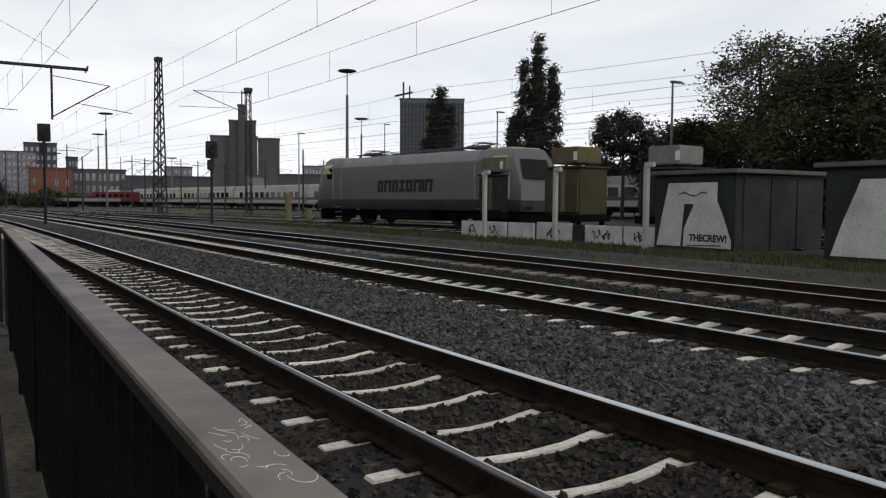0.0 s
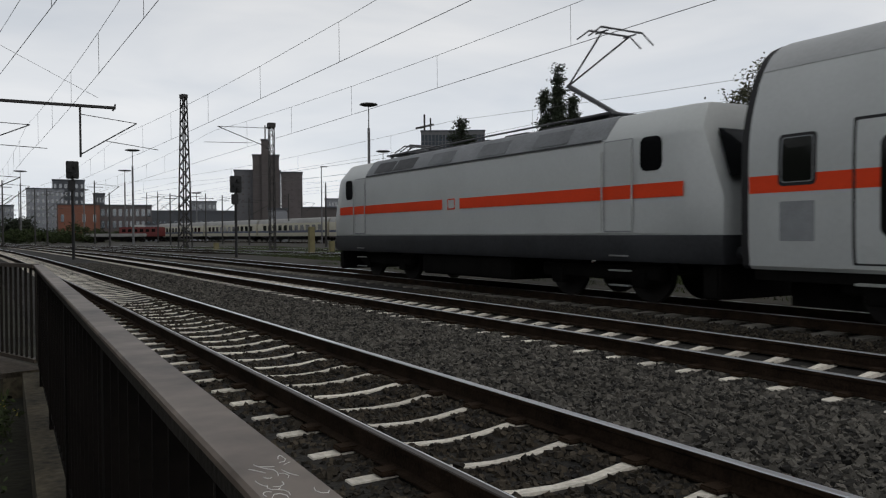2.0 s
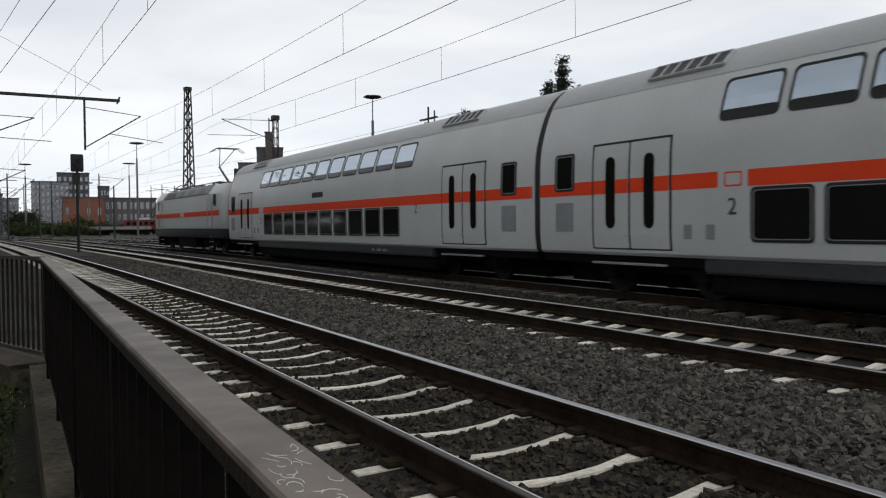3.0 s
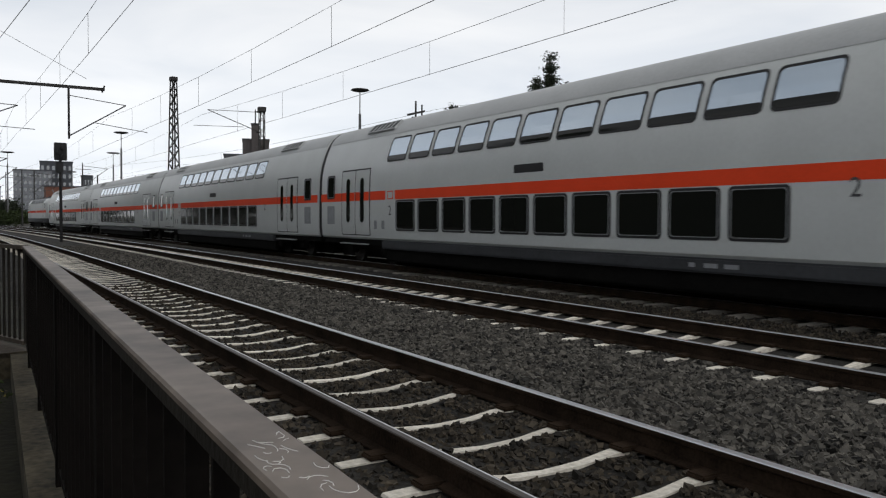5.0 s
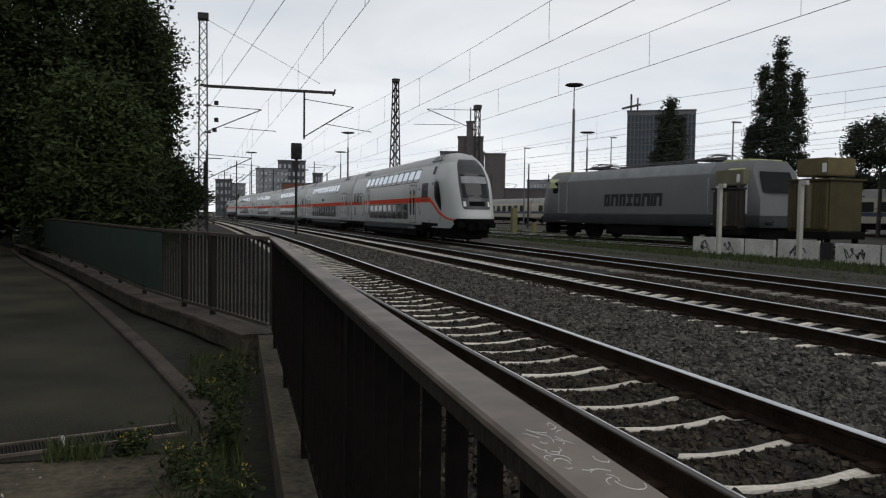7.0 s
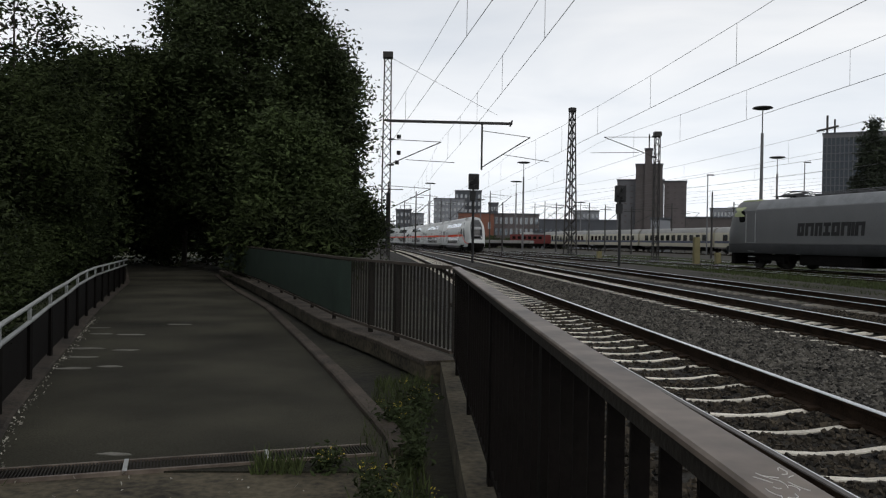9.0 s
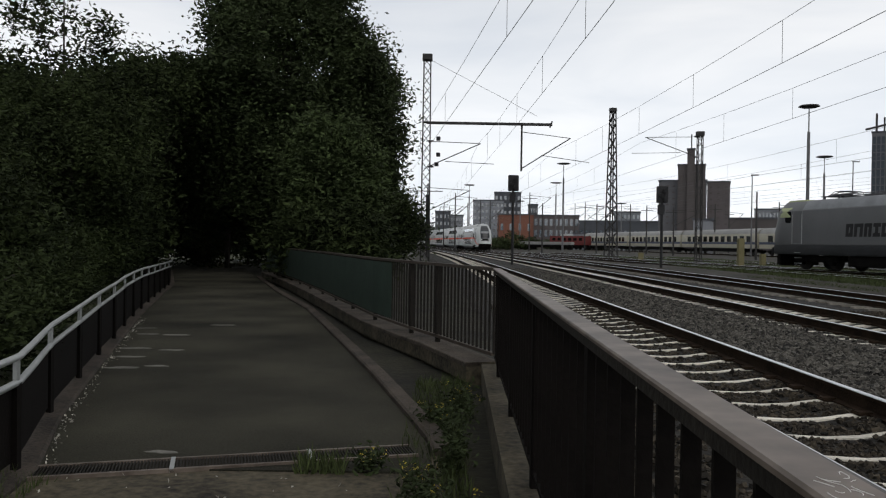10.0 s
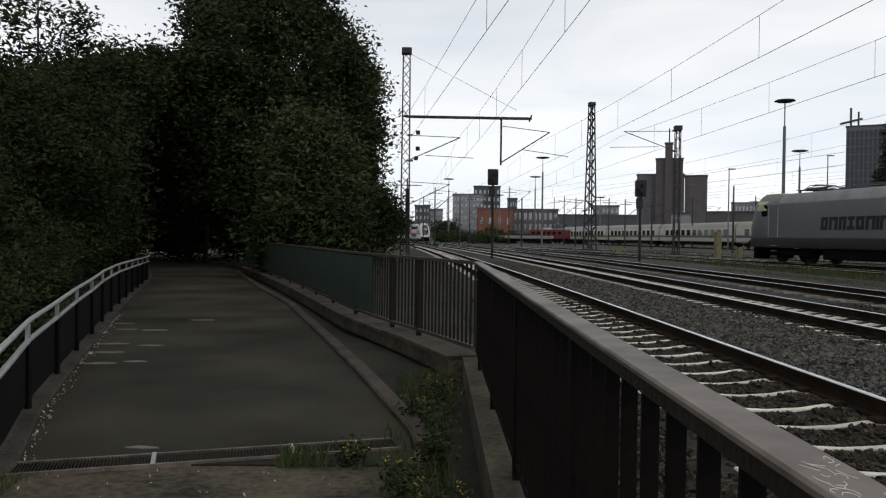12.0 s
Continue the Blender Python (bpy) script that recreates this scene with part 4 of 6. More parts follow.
def build_near_railing():
    r = empty("steel_railing", "dark brown steel bar railing with a broad flat handrail", "railing")
    ys = [-4 + 1.1 * i for i in range(13)]
    pts = [(near_x(y), y, RAIL_Z) for y in ys[:-1]] + [(near_x(9.25), 9.25, RAIL_Z)]
    hw = 0.045
    prof = [(-hw, -0.014), (-hw, -0.005), (-hw + 0.005, 0), (hw - 0.005, 0), (hw, -0.005), (hw, -0.014)]
    flange = [(-hw + 0.010, -0.052), (-hw + 0.010, -0.0165), (hw - 0.010, -0.0165), (hw - 0.010, -0.052)]
    # Darker than the top: the shade on this side is in the colour.
    sweep("flange", pts, flange, FENCE_BAR, r, "side flange of the handrail, its shade put in as darker brown")
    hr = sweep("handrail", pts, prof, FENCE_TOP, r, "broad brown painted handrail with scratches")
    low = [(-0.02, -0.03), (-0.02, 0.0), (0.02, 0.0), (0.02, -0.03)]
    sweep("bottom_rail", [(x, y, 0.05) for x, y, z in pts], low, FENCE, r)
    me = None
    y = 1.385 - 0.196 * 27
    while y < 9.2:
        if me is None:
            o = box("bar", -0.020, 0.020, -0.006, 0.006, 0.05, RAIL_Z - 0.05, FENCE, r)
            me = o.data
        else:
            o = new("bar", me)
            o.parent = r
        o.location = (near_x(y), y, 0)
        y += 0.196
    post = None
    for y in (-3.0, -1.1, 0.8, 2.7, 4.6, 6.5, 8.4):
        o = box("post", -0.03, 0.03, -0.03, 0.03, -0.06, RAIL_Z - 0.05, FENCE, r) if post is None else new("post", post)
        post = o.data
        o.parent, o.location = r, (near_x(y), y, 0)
    # scratched tag on the handrail
    rng = random.Random(5)
    for i in range(22):
        bm = bmesh.new()
        u = i / 21
        cx, cy = near_x(0.9) - 0.026 + 0.052 * rng.random(), 0.785 + 0.225 * u
        turn, bend, step = rng.uniform(0, 6.28), rng.uniform(-0.9, 0.9), rng.uniform(0.006, 0.013)
        last = Vector((cx, cy, RAIL_Z + 0.0003))
        for k in range(rng.choice((3, 4, 6))):
            p = last + Vector((math.cos(turn) * step * 0.6, math.sin(turn) * step, 0))
            p.x = max(near_x(0.9) - 0.036, min(near_x(0.9) + 0.034, p.x))
            add_rod(bm, last, p, 0.0006, seg=4)
            last, turn = p, turn + bend
        part("scratch", bm, SCRATCH, hr)
    strip_pts = [(near_x(y) - 0.03, y, 0) for y in (-4, 0, 4, 9.3)]
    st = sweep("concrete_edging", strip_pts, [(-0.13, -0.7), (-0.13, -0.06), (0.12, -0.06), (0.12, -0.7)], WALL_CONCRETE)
    tagged(st, "grey cracked concrete edging strip under the railing", "edging", kind="structure")


SCRATCH = plain("bare_metal_scratch", (0.75, 0.73, 0.70), 0.4, 0.3)
build_near_railing()

FAR_FENCE = [(0.60, 9.4), (-0.05, 11.2), (-0.45, 12.2), (-1.15, 14.2), (-3.0, 20.8), (-5.0, 27.5), (-7.3, 34.6)]


def along_points(points, step):
    out = []
    for (x0, y0), (x1, y1) in zip(points, points[1:]):
        d = math.hypot(x1 - x0, y1 - y0)
        k = max(1, int(d / step))
        out += [(x0 + (x1 - x0) * i / k, y0 + (y1 - y0) * i / k, math.degrees(math.atan2(-(x1 - x0), y1 - y0))) for i in range(k)]
    return out


def build_far_fence():
    r = empty("bar_fence", "old brown steel bar fence on a concrete base beside the footpath", "fence")
    prof = [(-0.035, -0.04), (-0.035, 0), (0.035, 0), (0.035, -0.04)]
    sweep("top_rail", [(x, y, 1.06) for x, y in FAR_FENCE], prof, FENCE_OLD, r)
    sweep("bottom_rail", [(x, y, 0.06) for x, y in FAR_FENCE], prof, FENCE_OLD, r)
    me = None
    for x, y, a in along_points(FAR_FENCE, 0.125)[:230]:
        o = box("bar", -0.010, 0.010, -0.012, 0.012, 0.04, 1.03, FENCE_BAR, r) if me is None else new("bar", me)
        me = o.data
        o.parent, o.matrix_basis = r, pose(x, y, 0, 0, 0, a)
    me = None
    for x, y, a in along_points(FAR_FENCE, 1.9)[1:]:
        o = box("post", -0.03, 0.03, -0.03, 0.03, -0.12, 1.03, FENCE_BAR, r) if me is None else new("post", me)
        me = o.data
        o.parent, o.matrix_basis = r, pose(x, y, 0, 0, 0, a)
    sweep("screen_panel", [(x - 0.045, y, 0.1) for x, y in [(-0.765, 13.1)] + FAR_FENCE[3:]], [(-0.006, 0), (-0.006, 0.9), (0.006, 0.9), (0.006, 0)], FENCE_GREEN, r, "dull green screen panel")
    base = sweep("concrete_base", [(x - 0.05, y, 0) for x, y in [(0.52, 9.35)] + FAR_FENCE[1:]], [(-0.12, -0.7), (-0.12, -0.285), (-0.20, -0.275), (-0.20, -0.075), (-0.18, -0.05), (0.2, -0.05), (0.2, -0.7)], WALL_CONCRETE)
    tagged(base, "low stained concrete base wall under the fence", "wall", kind="structure")
    cap = sweep("coping", [(x - 0.05, y, 0) for x, y in [(0.52, 9.35)] + FAR_FENCE[1:]], [(-0.215, -0.10), (-0.215, -0.055), (-0.205, -0.045), (0.215, -0.045), (0.215, -0.10)], COPING)
    tagged(cap, "worn pinkish concrete coping under the fence", "coping", kind="structure")
    kerb = sweep("kerb", [(between(EDGE_R, y) + 0.06, y, 0) for y in (6.0, 6.4, 6.8, 8.1, 9.42, 11.3, 13.2, 15.8, 18.4, 24.5, 34)], [(-0.05, -0.6), (-0.05, -0.215), (-0.03, -0.2), (0.10, -0.195), (0.10, -0.6)], KERB)
    tagged(kerb, "rust-brown edging kerb along the footpath", "kerb", kind="structure")


build_far_fence()


def build_left_railing():
    r = empty("tubular_railing", "galvanised double tube railing with dark infill beside the footpath", "railing")
    zt = [(0.50, 3), (0.54, 5.4), (0.56, 7.1), (0.58, 8.8), (0.61, 10.5), (0.63, 12.4), (0.66, 14.3), (0.66, 18), (0.62, 21), (0.55, 28)]
    run = [(between(EDGE_L, y) - 0.10, y, between(zt, y)) for y in [3.0 + 0.6 * i for i in range(42)]]
    ring = [(0.024 * math.cos(a), 0.024 * math.sin(a)) for a in np.linspace(0, 2 * math.pi, 10, endpoint=False)]
    sweep("top_tube", run, ring, GALV, r, smooth=True)
    sweep("lower_tube", [(x, y, z - 0.17) for x, y, z in run], ring, GALV, r, smooth=True)
    for i in range(14):
        y = 3.6 + 1.75 * i
        x, z = between(EDGE_L, y) - 0.10, between(zt, y)
        p = box("post", x - 0.022, x + 0.022, y - 0.03, y + 0.03, PATH_Z - 0.3, z - 0.17, FENCE, r)
        box("upper_post", x - 0.015, x + 0.015, y - 0.02, y + 0.02, z - 0.17, z - 0.02, GALV, p, 0.0, "galvanised stub between the tubes")
    v, f = [], []
    for x, y, z in run:
        v += [(x - 0.03, y, PATH_Z + 0.09), (x - 0.03, y, z - 0.19), (x - 0.018, y, z - 0.19), (x - 0.018, y, PATH_Z + 0.09)]
    for i in range(len(run) - 1):
        f += [(4 * i + j, 4 * i + (j + 1) % 4, 4 * i + 4 + (j + 1) % 4, 4 * i + 4 + j) for j in range(4)]
    solid("infill", v, f, FENCE, r, "dark infill panel")
    k = sweep("edge_kerb", [(between(EDGE_L, y) - 0.06, y, 0) for y in (-5, 0, 3, 5.43, 7.1, 8.8, 10.5, 12.4, 14.3, 16.4, 20.5, 27.8, 40)], [(-0.10, -0.6), (-0.10, -0.20), (0.05, -0.215), (0.07, -0.235), (0.07, -0.6)], KERB)
    tagged(k, "rusty edge kerb of the footpath", "kerb", kind="structure")


build_left_railing()

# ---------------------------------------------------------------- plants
# Lowered albedo stands for crown self-shade; broad noise imitates lit and shaded clumps.
LEAF_DARK = mat("self_shaded_green_leaves", (0.013, 0.020, 0.007), 0.85, 0.6, 0.6, 3, 0, island=0.2, tint=(0.027, 0.037, 0.012), spec=0.15)
# The same painted clump shading in lighter leaf tones.
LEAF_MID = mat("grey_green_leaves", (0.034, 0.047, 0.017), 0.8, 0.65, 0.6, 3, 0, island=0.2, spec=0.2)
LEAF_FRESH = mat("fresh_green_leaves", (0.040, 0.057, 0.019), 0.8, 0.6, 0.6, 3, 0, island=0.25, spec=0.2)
LEAF_AUTUMN = mat("olive_leaves", (0.062, 0.064, 0.025), 0.7, 0.35, 0.5, 5, 0, island=0.5)
LEAF_POPLAR = mat("poplar_leaves", (0.020, 0.028, 0.013), 0.75, 0.35, 0.3, 4, 0, island=0.5)
BARK = mat("bark", (0.045, 0.038, 0.030), 0.95, 0.35, 2, 25, 0.6)


def leaves_mesh(name, centres, spread, per, size, material, rng, flat=0.75):
    """Small folded leaves scattered round each centre."""
    n = len(centres) * per
    c = np.repeat(np.array(centres), per, axis=0) + rng.normal(size=(n, 3)) * np.repeat(np.array(spread), per)[:, None] * np.array((1, 1, flat))
    a = rng.normal(size=(n, 3))
    a[:, 2] *= 0.55
    a /= np.linalg.norm(a, axis=1)[:, None]
    b = np.cross(a, rng.normal(size=(n, 3)))
    b /= np.linalg.norm(b, axis=1)[:, None]
    s = rng.uniform(0.6, 1.3, n)[:, None] * size
    up = np.cross(a, b) * s * 0.18
    v = np.stack([c - a * s, c + b * s * 0.42 + up, c + a * s, c - b * s * 0.42 + up], 1).reshape(-1, 3)
    k = np.arange(n)[:, None] * 4
    f = np.concatenate([k + np.array([[0, 1, 2]]), k + np.array([[0, 2, 3]])])
    return mesh_from(name, v.tolist(), f.tolist(), material)


def tree(name, x, y, z, h, rx, rz, label, material, clumps=90, per=60, size=0.16, seed=1, crown_at=0.6, shape="round", trunk=0.22, spread=0.55):
    rng = np.random.default_rng(seed)
    t = empty(name, label, "tree", at=pose(x, y, z))
    bm = bmesh.new()
    top = h * 0.9
    add_rod(bm, (0, 0, -0.4), (0.1, 0, h * 0.45), trunk, trunk * 0.65, 9)
    add_rod(bm, (0.1, 0, h * 0.45), (0.0, 0.15, top), trunk * 0.65, trunk * 0.12, 7)
    cs, sp = [], []
    for i in range(clumps):
        if shape == "column":
            k = i % 6
            ang, off, tall, wide = ((0.0, 0.0, 1.0, 0.46), (5.62, 0.48, 0.82, 0.36), (2.48, 0.46, 0.86, 0.36), (0.9, 0.30, 0.84, 0.28), (4.05, 0.3, 0.76, 0.3), (2.48, 0.78, 0.55, 0.24))[k]
            u = rng.uniform(0, 1)
            r = rx * wide * min(1.0, 2.2 * u + 0.35, 1.25 * (1 - u) + 0.06) * math.sqrt(rng.uniform(0.02, 1))
            a = rng.uniform(0, 2 * math.pi)
            p = (rx * off * math.cos(ang) * (1 - 0.2 * u) + r * math.cos(a), rx * off * math.sin(ang) + r * math.sin(a), h * 0.08 + u * h * (tall - 0.08))
        else:
            d = rng.normal(size=3)
            d /= np.linalg.norm(d)
            r = rng.uniform(0.45, 1.0) ** 0.5
            bump = 0.78 + 0.3 * noise.noise((d[0] * 1.7 + seed, d[1] * 1.7, d[2] * 1.7))
            p = (d[0] * rx * r * bump, d[1] * rx * r * bump, h * crown_at + d[2] * rz * r * bump)
            if p[2] < 0.2:
                continue
        cs.append(p)
        sp.append(rng.uniform(0.6, 1.25) * spread)
        if i % 4 == 0:
            b = (p[0] * 0.05, p[1] * 0.05, max(0.4, min(top * 0.9, p[2] - 0.45 * math.hypot(p[0], p[1]))))
            add_rod(bm, b, p, trunk * 0.22, 0.015, 5)
    part("trunk", bm, BARK, t)
    ob = new("crown", leaves_mesh("crown", cs, sp, per, size, material, rng))
    ob.parent = t
    return t


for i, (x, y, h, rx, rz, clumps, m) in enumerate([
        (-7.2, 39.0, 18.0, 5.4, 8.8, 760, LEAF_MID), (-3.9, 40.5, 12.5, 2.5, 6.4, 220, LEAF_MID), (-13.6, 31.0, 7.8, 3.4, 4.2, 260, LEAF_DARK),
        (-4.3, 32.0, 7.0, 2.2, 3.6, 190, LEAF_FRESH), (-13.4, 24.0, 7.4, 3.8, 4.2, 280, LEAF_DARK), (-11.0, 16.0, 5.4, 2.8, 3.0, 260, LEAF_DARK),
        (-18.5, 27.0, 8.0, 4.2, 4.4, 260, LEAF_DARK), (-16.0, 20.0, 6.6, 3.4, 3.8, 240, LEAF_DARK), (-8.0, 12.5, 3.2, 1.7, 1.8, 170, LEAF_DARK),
        # Last two are out of view, added to shade the path and railing.
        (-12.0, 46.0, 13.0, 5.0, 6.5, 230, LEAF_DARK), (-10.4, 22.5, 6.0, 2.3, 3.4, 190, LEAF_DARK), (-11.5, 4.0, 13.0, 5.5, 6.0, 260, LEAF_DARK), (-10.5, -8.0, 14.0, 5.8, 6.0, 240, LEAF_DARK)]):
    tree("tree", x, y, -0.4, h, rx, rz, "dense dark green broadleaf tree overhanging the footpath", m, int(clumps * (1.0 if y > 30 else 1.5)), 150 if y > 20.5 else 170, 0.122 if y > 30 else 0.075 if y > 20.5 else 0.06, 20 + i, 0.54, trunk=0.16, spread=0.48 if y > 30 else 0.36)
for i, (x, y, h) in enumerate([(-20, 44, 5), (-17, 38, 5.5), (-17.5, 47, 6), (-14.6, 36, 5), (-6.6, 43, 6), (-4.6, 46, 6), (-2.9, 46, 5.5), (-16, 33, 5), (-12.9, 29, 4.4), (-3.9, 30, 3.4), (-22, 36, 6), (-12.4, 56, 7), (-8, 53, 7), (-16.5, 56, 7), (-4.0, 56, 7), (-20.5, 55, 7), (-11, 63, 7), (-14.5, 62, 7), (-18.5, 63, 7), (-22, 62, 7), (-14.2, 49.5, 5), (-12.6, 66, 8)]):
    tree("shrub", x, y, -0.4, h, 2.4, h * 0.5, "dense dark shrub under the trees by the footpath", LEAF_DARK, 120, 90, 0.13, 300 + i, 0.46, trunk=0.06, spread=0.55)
tree("tree", -11.6, 24.6, -0.4, 11.2, 2.3, 3.0, "thin tall tree with sparse leaves", LEAF_DARK, 60, 50, 0.10, 77, 0.76, trunk=0.08, spread=0.26)
for i, (x, y, h) in enumerate([(-4.75, 5.6, 1.1), (-4.9, 7.6, 1.3), (-5.6, 9.6, 1.5), (-6.3, 11.8, 1.6), (-7.2, 14.4, 1.8), (-8.2, 17.4, 2.0), (-9.4, 20.6, 2.2), (-4.4, 3.6, 1.0)]):
    tree("shrub", x, y, -0.4, h, 0.9, h * 0.5, "low dark shrub outside the tubular railing", LEAF_DARK, 70, 90, 0.045, 560 + i, 0.5, trunk=0.03, spread=0.2)
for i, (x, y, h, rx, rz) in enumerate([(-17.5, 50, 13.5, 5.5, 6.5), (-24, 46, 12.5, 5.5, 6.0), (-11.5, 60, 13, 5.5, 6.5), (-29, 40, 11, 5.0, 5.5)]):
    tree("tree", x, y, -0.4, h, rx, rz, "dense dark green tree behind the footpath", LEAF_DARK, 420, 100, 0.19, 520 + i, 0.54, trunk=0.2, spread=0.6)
# Hidden behind the tall tree; added only to darken the far coach sides.
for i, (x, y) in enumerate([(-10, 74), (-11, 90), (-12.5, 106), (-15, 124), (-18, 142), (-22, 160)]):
    tree("tree", x, y, -0.4, 15.0, 5.5, 7.5, "unseen broadleaf tree added beside the line to shade the far coaches", LEAF_DARK, 170, 60, 0.34, 660 + i, 0.52, trunk=0.22, spread=0.8)
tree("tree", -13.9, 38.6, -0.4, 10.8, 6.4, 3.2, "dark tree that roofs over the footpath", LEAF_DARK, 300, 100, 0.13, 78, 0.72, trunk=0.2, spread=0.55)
POPLAR_LABEL = "tall slim dark poplar tree behind the rail yard"
tree("poplar_tree", 68.5, 86.3, -0.2, 24.0, 4.6, 9, POPLAR_LABEL, LEAF_POPLAR, 640, 90, 0.20, 5, shape="column", trunk=0.35, spread=0.42)
tree("poplar_tree", 72.5, 118.0, -0.2, 22.0, 3.7, 9, POPLAR_LABEL, LEAF_POPLAR, 320, 65, 0.26, 6, shape="column", trunk=0.3, spread=0.5)
for i, (az, d, h, rx, rz, m, c) in enumerate([(49.2, 62, 8.4, 3.4, 3.6, LEAF_DARK, 120), (53.2, 60, 14.4, 4.0, 6.6, LEAF_AUTUMN, 150), (56.3, 58, 12.6, 4.4, 6.0, LEAF_AUTUMN, 220), (59.3, 56, 13.4, 4.2, 6.2, LEAF_MID, 200),
                                           (63.0, 54, 12.8, 4.6, 6.0, LEAF_AUTUMN, 200), (67.5, 54, 13.0, 4.6, 6.0, LEAF_DARK, 180), (51.5, 70, 9.5, 4.2, 4.5, LEAF_DARK, 140)]):
    tree("tree", d * math.sin(radians(az)), d * math.cos(radians(az)), -0.2, h, rx, rz, "large olive-green broadleaf tree behind the sheds", m, c, 80, 0.15, 40 + i, 0.58, trunk=0.28, spread=0.50 if i == 0 else 0.62)
tree("pine_tree", 53.5, 54.7, -0.2, 11.0, 3.6, 2.6, "broad-crowned dark pine tree behind the yard", LEAF_POPLAR, 110, 70, 0.17, 57, 0.72, trunk=0.2, spread=0.40)
for i, (az, d, h, rx) in enumerate([(46.6, 80, 8.8, 3.0), (47.9, 74, 8.6, 3.2), (49.6, 68, 9.2, 3.0), (42.9, 84, 6.6, 3.0)]):
    tree("tree", d * math.sin(radians(az)), d * math.cos(radians(az)), -0.2, h, rx, h * 0.45, "dark round-crowned tree behind the yard", LEAF_POPLAR, 110, 70, 0.2, 400 + i, 0.55, trunk=0.18, spread=0.55)
for i, (az, d, h) in enumerate([(34.5, 105, 6), (37, 98, 6.4), (40.5, 98, 7.4), (42, 96, 7.4), (43.6, 96, 8.6), (45.2, 95, 9.0), (46.8, 93, 8.6), (48.5, 70, 6), (51, 66, 6), (54, 62, 6), (57, 60, 6), (60, 58, 6), (64, 56, 6)]):
    tree("shrub", d * math.sin(radians(az)), d * math.cos(radians(az)), -0.3, h, 3.6, 2.6, "dark dense shrub at the edge of the yard", LEAF_POPLAR, 80, 50, 0.3, 70 + i, 0.42, trunk=0.1, spread=0.7)


def grass(name, patches, material, label, height=(0.08, 0.3), width=0.012):
    rng = np.random.default_rng(3)
    vs, fs, k = [], [], 0
    for x0, x1, y0, y1, z, n in patches:
        b = np.stack([rng.uniform(x0, x1, n), rng.uniform(y0, y1, n), np.full(n, z)], 1)
        a, h = rng.uniform(0, 6.28, n), rng.uniform(*height, n)
        d = np.stack([np.cos(a), np.sin(a), np.zeros(n)], 1)
        w = width * rng.uniform(0.7, 1.6, n)[:, None]
        lean = np.stack([rng.normal(size=n) * 0.3 * h, rng.normal(size=n) * 0.3 * h, h], 1)
        v = np.stack([b - d * w, b + d * w, b + lean * 0.6 + d * w * 0.6, b + lean * 1.05], 1).reshape(-1, 3)
        q = np.arange(n)[:, None] * 4 + k
        vs.append(v)
        fs.append(np.concatenate([q + np.array([[0, 1, 2]]), q + np.array([[0, 2, 3]])]))
        k += 4 * n
    tagged(solid(name, np.concatenate(vs).tolist(), np.concatenate(fs).tolist(), material), label, "grass", kind="stuff")


def build_lawn():
    v, f = [], []
    ys = [-20, -5, 5, 15, 25, 40, 60, 90]
    for y in ys:
        for x, z in ((15.4, -0.42), (16.6, -0.22), (18.2, -0.12), (22.0, -0.08), (30.0, -0.08)):
            v.append((on_line(x, y), y, z))
    for j in range(len(ys) - 1):
        for i in range(4):
            q = j * 5 + i
            f.append((q, q + 1, q + 6, q + 5))
    tagged(solid("grass_strip", v, f, GRASS_SOIL), "dull green grass strip between tracks and sheds", "grass", kind="structure")


build_lawn()
grass("rough_grass", [(15.6, 17.2, 4, 40, -0.30, 9000), (17.0, 19.8, 4, 36, -0.16, 12000), (17, 22, 36, 70, -0.12, 9000), (18, 30, 44, 95, -0.14, 16000)], GRASS, "rough dry grass along the yard's edge", (0.06, 0.24), 0.018)
grass("path_grass", [(-3.1, -2.6, 4.2, 5.3, -0.3, 500), (-1.05, -0.72, 5.5, 5.72, -0.27, 260), (-0.35, 0.15, 3.2, 7.5, -0.32, 1500), (-0.3, 0.3, 7.5, 9.5, -0.32, 600)], GRASS, "tufts of grass beside the footpath", (0.04, 0.17), 0.006)


def weed(x, y, h, seed, flowers=True):
    rng = np.random.default_rng(seed)
    w = empty("weed", "leafy weed with small yellow flowers beside the railing" if flowers else "low leafy weed beside the footpath", "weed", "weeds by the footpath", at=pose(x, y, -0.3))
    tips = []
    for i in range(7):
        p = (rng.normal() * 0.12 * h * 2, rng.normal() * 0.12 * h * 2, h * rng.uniform(0.55, 1.0))
        rod("stem", (rng.normal() * 0.02, rng.normal() * 0.02, 0), p, 0.004, GRASS, w, 0.002, 5)
        tips.append(p)
    cs = [tuple(np.array(p) * u) for p in tips for u in (0.3, 0.5, 0.7, 0.9)]
    ob = new("foliage", leaves_mesh("foliage", cs, [0.05] * len(cs), 9, 0.030, LEAF_MID, rng))
    ob.parent = w
    if flowers:
        for p in tips:
            ob = new("flower", leaves_mesh("flower", [p], [0.02], 6, 0.011, FLOWER, rng))
            ob.parent = w


FLOWER = plain("yellow_petals", (0.42, 0.33, 0.03), 0.6)
for i, (x, y, h, fl) in enumerate([(-0.55, 5.6, 0.28, True), (-0.15, 4.9, 0.42, True), (0.0, 5.6, 0.5, False), (0.02, 4.4, 0.45, True), (0.05, 6.3, 0.55, False), (-0.1, 6.9, 0.4, True), (-0.2, 4.1, 0.3, True), (0.1, 3.5, 0.4, False), (0.12, 7.6, 0.4, True)]):
    weed(x, y, h * 0.75, 100 + i, fl)

DEBRIS = mat("pale_litter_flecks", (0.40, 0.38, 0.33), 0.9, 0.3, 6, 40, 0, island=0.4)
